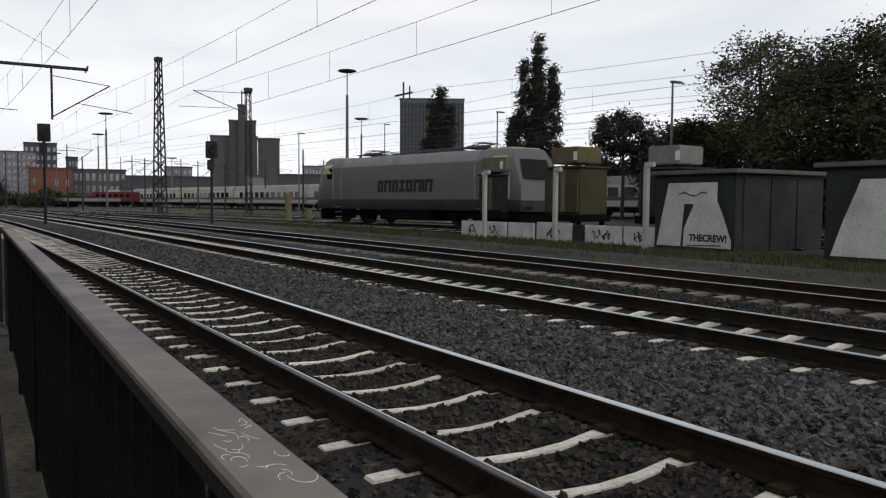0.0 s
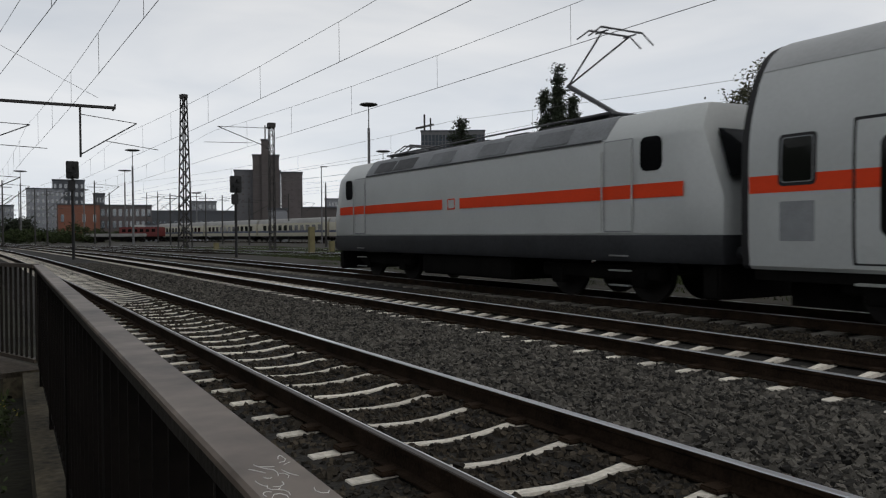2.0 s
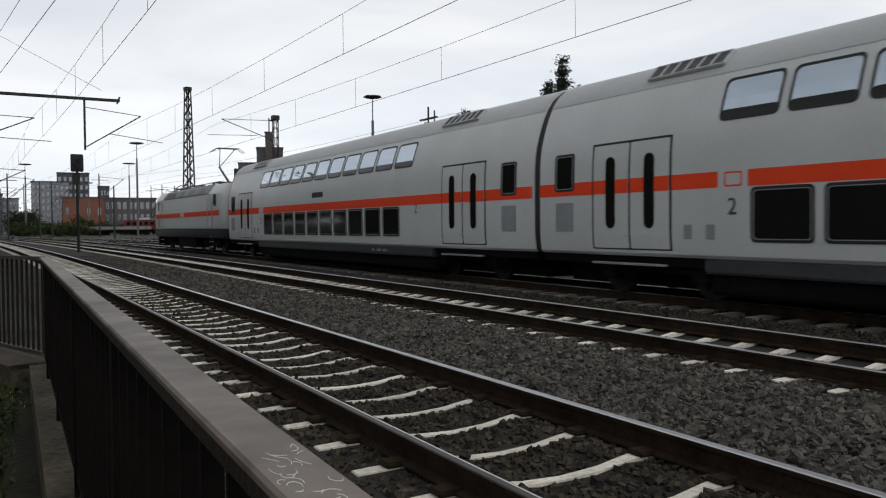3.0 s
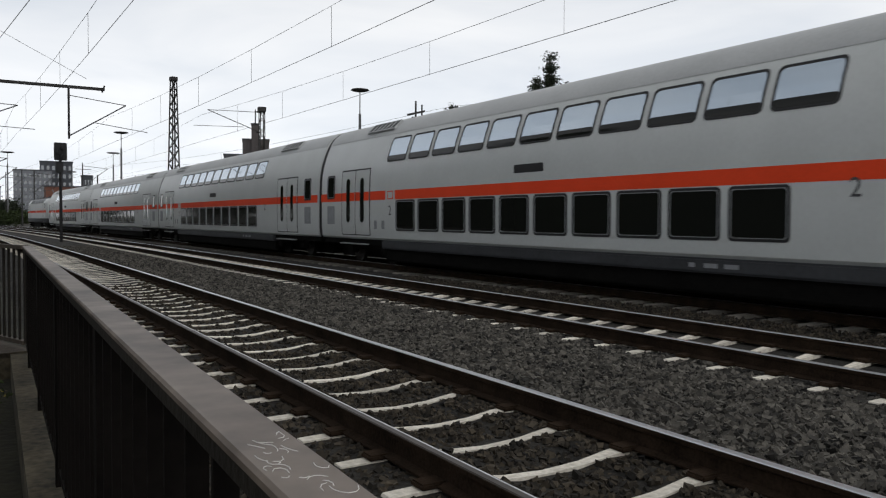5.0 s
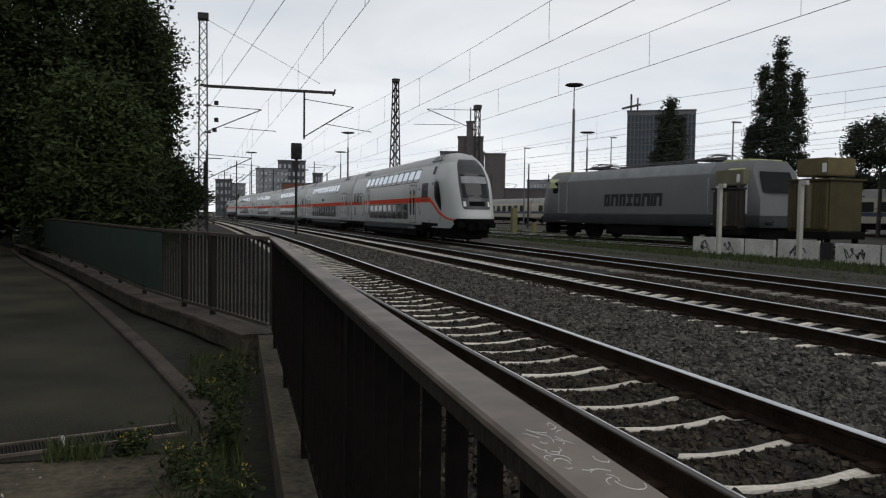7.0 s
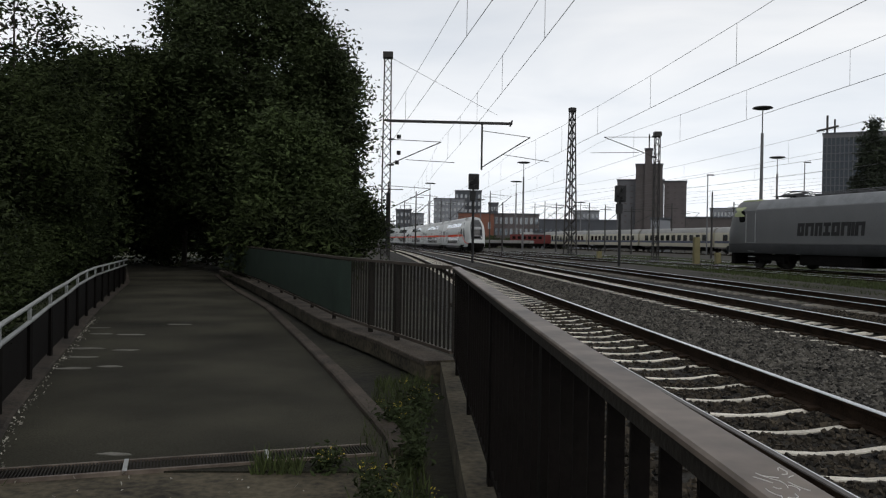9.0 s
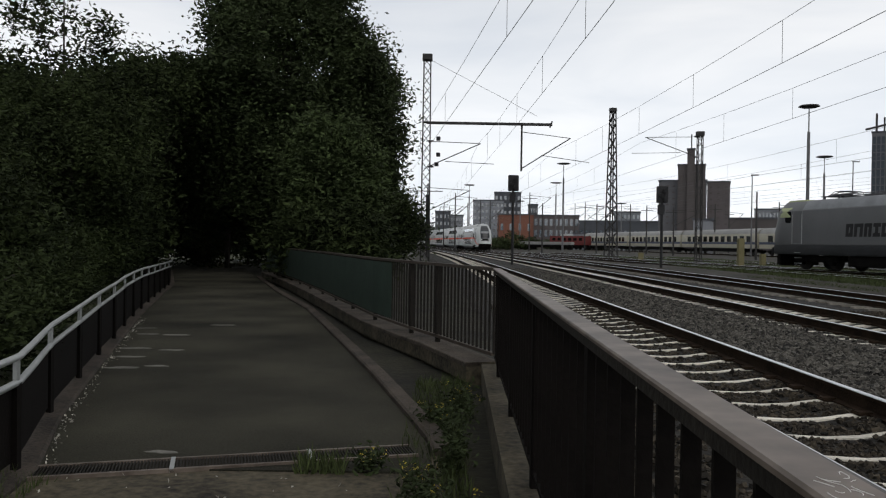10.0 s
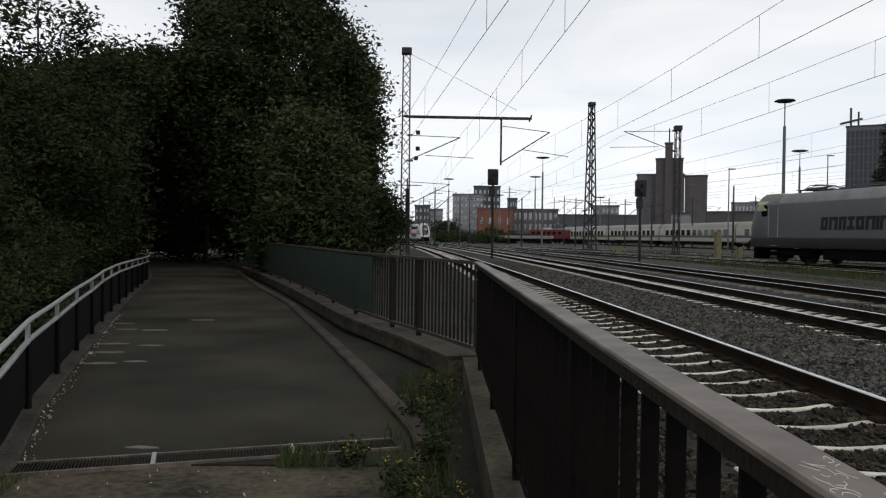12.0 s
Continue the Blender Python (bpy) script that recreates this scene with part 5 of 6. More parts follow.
WORN = mat("worn_pale_marks", (0.13, 0.125, 0.11), 0.95, 0.4, 3, 50, 0.1)


def build_debris():
    rng = np.random.default_rng(12)
    n = 260
    y = rng.uniform(5.6, 16, n) ** 1.0
    x = np.array([between(EDGE_L, float(t)) for t in y]) + 0.03 + np.abs(rng.normal(size=n)) * 0.05
    x2 = rng.uniform(-2.6, -0.6, 60)
    y2 = rng.uniform(3.8, 5.4, 60)
    c = np.stack([np.concatenate([x, x2]), np.concatenate([y, y2]), np.full(n + 60, PATH_Z + 0.010)], 1)
    ob = new("path_litter", leaves_mesh("path_litter", c.tolist(), [0.004] * len(c), 1, 0.017, DEBRIS, rng))
    tagged(ob, "pale leaf litter flecks along the footpath's edge", "litter", kind="stuff")
    for i, (cx, cy, r) in enumerate([(-3.95, 9.85, 0.20), (-3.56, 10.0, 0.16), (-4.17, 10.75, 0.17), (-3.84, 11.45, 0.18), (-4.43, 11.6, 0.20), (-4.85, 13.3, 0.20), (-4.39, 13.25, 0.18), (-5.2, 14.2, 0.18), (-3.99, 14.85, 0.2), (-2.14, 5.98, 0.11)]):
        pts = []
        for k in range(14):
            a = 2 * math.pi * k / 14
            q = r * (0.7 + 0.5 * noise.noise((i * 3.1, math.cos(a), math.sin(a))))
            pts.append((cx + 1.5 * q * math.cos(a), cy + 0.55 * q * math.sin(a)))
        m = len(pts)
        v = [(px, py, PATH_Z + 0.006) for px, py in pts] + [(px, py, PATH_Z - 0.02) for px, py in pts]
        f = [tuple(range(m))] + [(k, (k + 1) % m, m + (k + 1) % m, m + k) for k in range(m)]
        ob = solid("worn_patch", v, f, WORN)
        tagged(ob, "pale worn paint patch on the dark asphalt", "paint mark", "worn marks on the path")


build_debris()

# ---------------------------------------------------------------- masts, signals, lamps and wires


def polar(az, d, z=0.0):
    return (d * math.sin(radians(az)), d * math.cos(radians(az)), z)


def lattice_mast(x, y, z, h, foot, head, label, bays=16, parent=None, turn=0):
    m = empty("lattice_mast", label, "catenary mast", at=pose(x, y, z, 0, 0, turn))
    corner = lambda i, u: Vector(((foot + (head - foot) * u) / 2 * (1, -1, -1, 1)[i], (foot + (head - foot) * u) / 2 * (1, 1, -1, -1)[i], h * u))
    for i in range(4):
        rod("leg", corner(i, -0.03), corner(i, 1), 0.045 + 0.04 * (foot > 0.8), STEEL, m, 0.04 + 0.03 * (foot > 0.8), 5)
    bm = bmesh.new()
    for k in range(bays):
        for i in range(4):
            a, b = (k / bays, (k + 1) / bays) if (k + i) % 2 else ((k + 1) / bays, k / bays)
            add_rod(bm, corner(i, a), corner((i + 1) % 4, b), 0.022 + 0.032 * (foot > 0.8), seg=4)
    part("bracing", bm, STEEL, m)
    box("cap", -head / 2 - 0.1, head / 2 + 0.1, -head / 2 - 0.1, head / 2 + 0.1, h - 0.25, h + 0.12, STEEL, m, 0.02)
    return m


def tube(name, pts, r, parent, material=None, label=""):
    ring = [(r, 0), (0, r), (-r, 0), (0, -r)]
    return sweep(name, pts, ring, material or WIRE, parent, label)


def swivel(m, y0, z, side, reach):
    """A cantilever: upper tie, sloping tube and steady arm."""
    tip = (side * reach, y0, z + 1.25)
    rod("tie", (0, y0, z + 1.35), tip, 0.022, STEEL, m, seg=6)
    rod("strut", (0, y0, z - 0.3), tip, 0.032, STEEL, m, seg=6)
    rod("steady_arm", (side * reach * 0.35, y0, z + 0.1), (side * reach * 1.25, y0, z - 0.02), 0.02, STEEL, m, seg=6)
    for p in ((0.1 * side, y0, z + 1.35), (0.12 * side, y0, z - 0.25)):
        rod("insulator", p, (p[0] + side * 0.35, p[1], p[2] + 0.02), 0.06, BLACK, m, seg=8)


def build_portal_mast():
    m = lattice_mast(-0.72, 50.0, -0.3, 13.2, 0.55, 0.42, "tall dark lattice mast with a long cantilever arm over the track", 22)
    box("arm", 0.0, 7.85, -0.09, 0.09, 9.0, 9.16, STEEL, m, 0.01)
    rod("drop_post", (5.95, 0, 9.0), (5.95, 0, 6.15), 0.06, STEEL, m)
    rod("arm_end", (7.7, 0, 8.9), (7.85, 0, 9.3), 0.05, STEEL, m)
    swivel(m, 0.15, 6.6, 1, 3.4)
    bm = bmesh.new()
    tie, tip = (5.95, 0, 8.6), (9.0, 0, 8.25)
    add_rod(bm, tie, tip, 0.022, seg=6)
    add_rod(bm, (5.95, 0, 6.3), tip, 0.035, seg=6)
    add_rod(bm, (7.2, 0, 7.15), (10.2, 0, 6.75), 0.02, seg=6)
    part("cantilever", bm, STEEL, m)
    for i, (dx, z) in enumerate(((0.75, 8.1), (0.75, 7.1), (0.65, 6.5))):
        rod("insulator", (dx, 0, z - 0.12), (dx, 0, z + 0.12), 0.13, BLACK, m, seg=8)
    for dx, z0, z1 in ((0.15, 1.2, 4.6), (-0.6, 1.2, 3.6)):
        box("tension_weight", dx - 0.13, dx + 0.13, -0.2, 0.1, z0, z1, BLACK, m, 0.02)
    tube("guy_wire", [(0, 0, 13.1), (6.9, 0, 9.6)], 0.012, m)


build_portal_mast()
m = lattice_mast(*polar(12.37, 85)[:2], -0.2, 15.6, 0.98, 0.42, "tall tapered dark lattice anchor mast in the yard", 22, turn=20)
m = lattice_mast(*polar(18.2, 66)[:2], -0.2, 10.4, 0.42, 0.36, "slim lattice mast with a cantilever over the yard", 16)
swivel(m, 0, 8.75, -1, 4.3)


def pole(x, y, z, h, r, label, arm=0.0, az=0.0):
    m = empty("mast", label, "catenary mast", "slim yard masts", at=pose(x, y, z, 0, 0, az))
    rod("pole", (0, 0, -0.3), (0, 0, h), r, STEEL, m, r * 0.6)
    if arm:
        rod("strut", (0, 0, h * 0.62), (arm, 0, h * 0.92), 0.05, STEEL, m)
        rod("tie", (0, 0, h * 0.95), (arm, 0, h * 0.92), 0.035, STEEL, m)
        rod("crossarm", (-abs(arm) * 0.3, 0, h * 0.9), (abs(arm) * 0.35, 0, h * 0.9), 0.05, STEEL, m)
    return m


for az, d, h, arm in ((6.7, 150, 11, 4), (10.6, 165, 10, 4), (12.0, 190, 9, -4), (1.4, 130, 9.5, 3.5), (0.6, 170, 10, 4), (21.9, 95, 7.6, 0), (-0.6, 95, 8.4, 5), (13.7, 150, 9, -4), (2.3, 210, 12, 4), (4.5, 240, 10, -4), (16.6, 120, 7, 4), (3.2, 160, 10, 0), (1.0, 235, 12, 4), (14.8, 135, 8, 3), (19.3, 140, 8.5, -3), (20.2, 175, 9, 3), (23.3, 125, 8, 3), (24.0, 170, 9, -4), (26.6, 150, 9, 3), (7.6, 120, 7.5, 0), (11.4, 130, 8, 3), (9.9, 210, 12, 4), (3.9, 140, 9, 3)):
    x, y, z = polar(az, d)
    pole(x, y, -0.2, h, 0.14, "slim dark steel catenary mast in the yard", arm)


def signal(x, y, z, h, label, low=True):
    s = empty("railway_signal", label, "signal", "railway signals", at=pose(x, y, z))
    rod("post", (0, 0, -0.3), (0, 0, h - 0.3), 0.10, BLACK, s, 0.09, 10)
    hd = box("signal_head", -0.38, 0.38, -0.16, 0.12, h - 1.15, h, BLACK, s, 0.04, "black signal screen")
    for i, zz in enumerate((h - 0.3, h - 0.6, h - 0.9)):
        rod("lamp_hood", (0.12 * (-1) ** i, -0.16, zz), (0.12 * (-1) ** i, -0.42, zz - 0.03), 0.13, BLACK, hd, seg=10)
    if low:
        box("distant_head", -0.28, 0.16, -0.14, 0.14, h - 1.95, h - 1.25, BLACK, s, 0.04)
    box("foot", -0.3, 0.3, -0.3, 0.3, -0.3, 0.0, WALL_CONCRETE, s, 0.03)
    return s


signal(*polar(5.45, 58)[:2], -0.25, 6.5, "black main signal on a post between the tracks")
signal(*polar(15.75, 57)[:2], -0.2, 5.6, "black main signal on a post beside the yard")


def yard_lamp(az, d, h, disc=1.5):
    x, y, z = polar(az, d)
    l = empty("yard_lamp", "tall slim yard lamp mast with a flat round head", "lamp mast", "yard lamp masts", at=pose(x, y, -0.2))
    rod("pole", (0, 0, -0.2), (0, 0, h * 0.84), 0.20 if h > 12 else 0.13, LAMP_STEEL, l, 0.15, 10)
    rod("upper_pole", (0, 0, h * 0.84), (0, 0, h), 0.07, LAMP_STEEL, l, 0.06, 8)
    bm = bmesh.new()
    add_rod(bm, (0, 0, h - 0.04), (0, 0, h + 0.06), disc * 0.7, disc * 0.8, 16)
    add_rod(bm, (0, 0, h + 0.06), (0, 0, h + 0.20), disc * 0.98, disc * 0.85, 16)
    part("lamp_head", bm, STEEL, l)


for az, d, h, disc in ((24.97, 92, 16.2, 1.1), (25.95, 140, 15.8, 1.3), (9.05, 150, 16.3, 1.3), (8.55, 200, 16.5, 1.5), (2.4, 210, 16.5, 1.5), (13.1, 190, 11, 1.2), (6.05, 240, 14, 1.4)):
    yard_lamp(az, d, h, disc)


def street_lamp(az, d, h):
    x, y, z = polar(az, d)
    l = empty("street_lamp", "thin grey street lamp with a short arm", "street lamp", "thin lamps", at=pose(x, y, -0.2))
    rod("pole", (0, 0, -0.2), (0, 0, h), 0.12, LAMP_STEEL, l, 0.07)
    box("lamp_head", -0.15, 0.9, -0.15, 0.15, h - 0.02, h + 0.14, LAMP_STEEL, l, 0.03)


for az, d, h in ((27.6, 130, 14.0), (35.6, 90, 11.6), (47.6, 60, 10.2), (21.6, 120, 11.5)):
    street_lamp(az, d, h)


def overhead_line(x, zc, zm, label, first=50.0, span=65.0, r=0.0085, skew=0.0, spans=6):
    o = empty("overhead_line", label, "overhead line", "overhead lines")
    place = (lambda y: on_line(x, y)) if not skew else (lambda y: x - skew * y)
    ends = [first + span * i for i in range(-2, spans - 1)]
    for a, b in zip(ends, ends[1:]):
        off = 0.25 if int((a - first) / span) % 2 else -0.25
        pts = [(place(a + (b - a) * i / 10) + off * (1 - 2 * i / 10), a + (b - a) * i / 10, zc) for i in range(11)]
        tube("contact_wire", pts, r, o)
        mp = [(p[0], p[1], zm - 1.0 * 4 * (i / 10) * (1 - i / 10) * 0.55) for i, p in enumerate(pts)]
        tube("messenger_wire", mp, r * 0.85, o)
        if b < 160:
            for i in range(1, 10):
                if not skew or i % 2:
                    tube("dropper", [pts[i], (mp[i][0], mp[i][1] + 0.01, mp[i][2])], 0.006, o)
    return o


overhead_line(TRACK_A - 0.05, 5.85, 7.5, "copper overhead line above the near track")
overhead_line(TRACK_B + 0.45, 5.85, 7.45, "copper overhead line above the middle track", first=52)
overhead_line(TRACK_C, 5.95, 7.5, "copper overhead line above the express track", first=48)
overhead_line(2.85, 5.85, 7.5, "copper overhead line that leaves the near track towards the tall mast", skew=0.083, spans=2)
for x, zc in ((29.5, 6.3), (35.0, 6.4), (44.0, 6.6), (52.0, 6.8), (64, 8.5)):
    overhead_line(x, zc, zc + 1.6, "thin overhead line above the yard tracks", first=40.0, r=0.010, skew=0.13)

# ---------------------------------------------------------------- the yard
LOCO_GREY = mat("grey_locomotive_paint", (0.132, 0.136, 0.138), 0.5, 0.08, 0.8, 12, 0.02)
LIME = mat("pale_lime_paint", (0.42, 0.46, 0.25), 0.5, 0.1, 1, 14, 0.02)
WHITE_PANEL = mat("white_panel_paint", (0.66, 0.67, 0.68), 0.5, 0.06, 1, 14, 0.02)


def yard_track(cx, cy, turn, length, z=0.10):
    t = empty("railway_track", "rusty yard siding track in gravel and grass", "railway track", "yard sidings", at=pose(cx, cy, z, 0, 0, turn))
    for s in (-0.7525, 0.7525):
        r = sweep("rail", [(s, -length, 0), (s, length, 0)], RAIL, RAIL_SIDE, t)
        sweep("rail_head", [(s, -length, 0), (s, length, 0)], HEAD, RAIL_TOP, r)
    me = sleeper_mesh("sleeper", OLD_SLEEPER, False)
    for i in range(int(2 * length / 0.65)):
        s = new("sleeper", me)
        s.parent, s.location = t, (0, -length + 0.65 * i, 0)


yard_track(22.6, 39.25, 9.2, 70)
yard_track(17.6, 60.0, 7.5, 45, 0.0)
yard_track(27.4, 60.0, 9.0, 60, 0.02)
parked = build_loco("locomotive", "parked grey electric locomotive with pale lime cab ends in the yard", LOCO_GREY, LOCO_ROOF, SKIRT)
parked.matrix_world = pose(22.7, 38.7, 0.10, 0, 0, 9.2)


def dress_parked(car):
    W = lambda y, z: half_width(LOCO, z)
    for side in (-1, 1):
        # a company name drawn as plain dark shapes
        y = 2.24
        for i, w in enumerate((0.62, 0.74, 0.62, 0.60, 0.66, 0.74, 0.20, 0.72)):
            b, a, lean = y, y - w + 0.10, 0.10
            if side < 0:
                for z0, z1 in ((1.82, 2.0), (2.3, 2.48)) if i in (0, 3, 4) else ((2.3, 2.48),) if i in (1, 2, 5, 7) else ():
                    skin_pane("letter_shape", [(b - lean * (z0 - 1.8), z0), (b - lean * (z1 - 1.8), z1), (a - lean * (z1 - 1.8), z1), (a - lean * (z0 - 1.8), z0)], W, side, 0.012, RUBBER, car)
                for q in (b, a + 0.21) if i not in (3, 6) else ((a + b) / 2 + 0.105,):
                    skin_pane("letter_shape", [(q, 1.82), (q - lean * 0.6, 2.47), (q - 0.21 - lean * 0.6, 2.47), (q - 0.21, 1.82)], W, side, 0.014, RUBBER, car)
            y -= w
        for s in (-1, 1):
            a, b = sorted((s * 6.95, s * 7.95))
            skin_pane("cab_panel", rounded(a, b, 2.95, 3.5, 0.06), W, side, 0.010, LIME, car, "pale lime panel")
        skin_pane("cab_panel", rounded(-8.2, -6.3, 1.45, 2.9, 0.06), W, side, 0.016, WHITE_PANEL, car, "white panel")
        skin_pane("cab_window", rounded(-7.6, -6.7, 2.3, 2.85, 0.06), W, side, 0.022, WINDOW, car)
    for s in (-1, 1):
        bm = bmesh.new()
        add_box(bm, -1.05, 1.05, min(s * 6.2, s * 7.85), max(s * 6.2, s * 7.85), 3.78, 3.93, 0.05)
        part("cab_roof", bm, LIME, car, "pale lime cab roof")
    pantograph(car, 4.6, False)
    pantograph(car, -4.6, False)


dress_parked(parked)

CREAM = mat("cream_coach_paint", (0.40, 0.375, 0.29), 0.5, 0.08, 0.6, 8, 0.02)
NAVY = mat("dark_blue_coach_paint", (0.035, 0.045, 0.085), 0.5, 0.15, 0.6, 8, 0.02)
OLD_ROOF = mat("weathered_coach_roof", (0.26, 0.26, 0.25), 0.7, 0.15, 0.6, 8, 0.05)


def build_old_coach():
    c = empty("stored_coach", "stored cream and dark blue passenger coach in the yard", "train coach", "stored coaches")
    prof = [(0, 1.0), (1.40, 1.0), (1.42, 1.1), (1.42, 3.0), (1.36, 3.3), (1.1, 3.7), (0.7, 3.95), (0, 4.05)]
    loft("body", prof, [(-13.0, 1, 0, 9), (13.0, 1, 0, 9)], CREAM, c)
    W = lambda y, z: half_width(prof, z)
    loft("roof", [(0, 3.2), (1.41, 3.21), (1.12, 3.72), (0.71, 3.97), (0, 4.07)], [(-13.0, 1, 0, 9), (13.0, 1, 0, 9)], OLD_ROOF, c, "pale grey roof")
    for s in (-1, 1):
        strip("lower_band", [(12.98, 1.02, 1.98), (-12.98, 1.02, 1.98)], W, s, 0.006, NAVY, c, "dark blue lower band")
        for i in range(11):
            skin_pane("window", rounded(-11.2 + 2.05 * i, -9.9 + 2.05 * i, 2.0, 2.9, 0.08), W, s, 0.01, WINDOW, c)
    box("underframe", -1.2, 1.2, -9, 9, 0.45, 1.0, UNDER, c, 0.05)
    bogie(c, 9.4)
    bogie(c, -9.4)
    return c


old = build_old_coach()
ox, oy, turn = 56.6, 58.6, math.degrees(math.atan2(0.124, 0.992))
for i in range(7):
    k = 26.6 * i - 6.5
    m = pose(ox - 0.124 * k, oy + 0.992 * k, 0.05, 0, 0, turn)
    if i == 0:
        old.matrix_world = m
    else:
        copy_thing(old, m)
yard_track(ox - 0.124 * 70, oy + 0.992 * 70, turn, 100, 0.05)
for i, (az, d, h) in enumerate([(3.2, 190, 3.4), (4.6, 195, 3.0), (5.6, 178, 4.2), (6.6, 190, 3.0), (8.6, 205, 3.2), (2.2, 205, 3.6), (9.9, 215, 3.0), (11.8, 205, 2.6)]):
    tree("shrub", *polar(az, d)[:2], -0.3, h, h * 1.25, h * 0.5, "grey-green scrub growing between the far sidings", LEAF_MID, 45, 40, 0.3, 620 + i, 0.45, trunk=0.06, spread=0.5)
GREY_CASE = mat("grey_case_paint", (0.20, 0.20, 0.175), 0.8, 0.2, 1.5, 16, 0.15)
RED_CAR = mat("dull_red_wagon_paint", (0.13, 0.022, 0.02), 0.6, 0.2, 0.8, 10, 0.05)


def build_wagon(az, d, turn, paint, label, h=3.0, l=9.0):
    x, y, z = polar(az, d)
    w = empty("wagon", label, "wagon", at=pose(x, y, 0, 0, 0, turn))
    box("body", -1.4, 1.4, -l, l, 1.1, h, paint, w, 0.12)
    for i in range(6):
        for s in (-1, 1):
            if h > 2:
                box("window", s * 1.38, s * 1.412, l * (-0.85 + 0.3 * i), l * (-0.67 + 0.3 * i), h - 1.1, h - 0.45, UNDER, w)
    box("underframe", -1.2, 1.2, -l * 0.9, l * 0.9, 0.5, 1.1, UNDER, w, 0.05)
    bogie(w, l * 0.7)
    bogie(w, -l * 0.7)


build_wagon(9.6, 190, 45, RED_CAR, "dull red railcar standing in the far yard", 3.2, 5.0)
build_wagon(7.9, 176, 62, OLD_ROOF, "low pale flat wagon standing in the far yard", 1.75, 6)

# ---------------------------------------------------------------- low wall, switchgear and sheds
WHITEWASH = mat("graffitied_whitewash", (0.56, 0.55, 0.52), 0.9, 0.24, 1.2, 14, 0.2)
SPRAY = plain("black_spray_paint", (0.012, 0.012, 0.014), 0.8)
GREY_WASH = mat("grey_brown_shed_paint", (0.034, 0.031, 0.025), 0.85, 0.45, 1.2, 14, 0.2)
SHED_DARK = mat("dark_green_shed_paint", (0.020, 0.030, 0.024), 0.85, 0.35, 1.5, 14, 0.2)
SHED_ROOF = mat("grey_felt_roof", (0.12, 0.115, 0.11), 0.9, 0.2, 1.5, 20, 0.2)
RUST = mat("rust_brown_tank_paint", (0.022, 0.018, 0.014), 0.8, 0.3, 1.5, 16, 0.2)
OCHRE = mat("ochre_tank_paint", (0.058, 0.047, 0.018), 0.8, 0.25, 1.5, 16, 0.2)
TAN = mat("tan_case_paint", (0.145, 0.132, 0.085), 0.8, 0.2, 1.5, 16, 0.15)
ORANGE_CASE = mat("dull_orange_case_paint", (0.120, 0.095, 0.042), 0.8, 0.2, 1.5, 16, 0.15)
POST = mat("pale_concrete_post", (0.42, 0.41, 0.37), 0.9, 0.15, 2, 20, 0.2)


def tag(parent, x, y, z, w, h, seed, n=3):
    """A spray-painted squiggle on a face that looks towards -x."""
    rng = random.Random(seed)
    for k in range(n):
        bm = bmesh.new()
        last = None
        cx, ph = y + rng.uniform(-0.25, 0.25) * w, rng.uniform(0, 6)
        for i in range(13):
            a = i / 12
            p = Vector((x - 0.008, cx + (a - 0.5) * w * rng.uniform(0.35, 0.6) + 0.13 * w * math.sin(a * 11 + ph), z + h * (0.5 + 0.42 * math.sin(a * rng.uniform(5, 12) + ph))))
            if last:
                add_rod(bm, last, p, 0.016, seg=5)
            last = p
        part("graffiti_stroke", bm, SPRAY, parent)


def build_low_wall():
    w = empty("low_wall", "low whitewashed concrete wall covered with black graffiti tags", "wall", kind="")
    y, i = 18.9, 0
    widths = [1.7, 1.85, 0.55, 2.1, 1.7, 1.55, 1.6]
    for k, d in enumerate(widths):
        x = 20.35 - 0.075 * (y - 18.9)
        box("panel", x - 0.06, x + 0.06, y + 0.015, y + d - 0.015, -0.3, 0.56 + (0.05 if k == 3 else 0), WHITEWASH if k != 2 else SPRAY, w, 0.015)
        if k in (0, 1, 3, 5, 6):
            tag(w, x - 0.06, y + d / 2, 0.0, 0.9, 0.45, 30 + k, 3 if k == 3 else 2)
        y += d


build_low_wall()
for az, d in ((34.85, 33.0), (39.85, 30.3), (46.1, 26.6)):
    x, y, z = polar(az, d)
    p = empty("fence_post", "pale concrete post with a bent top beside the low wall", "post", "concrete posts", at=pose(x, y, -0.2))
    bm = bmesh.new()
    add_box(bm, -0.08, 0.08, -0.08, 0.08, -0.2, 2.75, 0.015)
    part("shaft", bm, POST, p)
    box("bent_top", -0.07, 0.07, -0.32, 0.07, 2.72, 2.88, POST, p, 0.02)


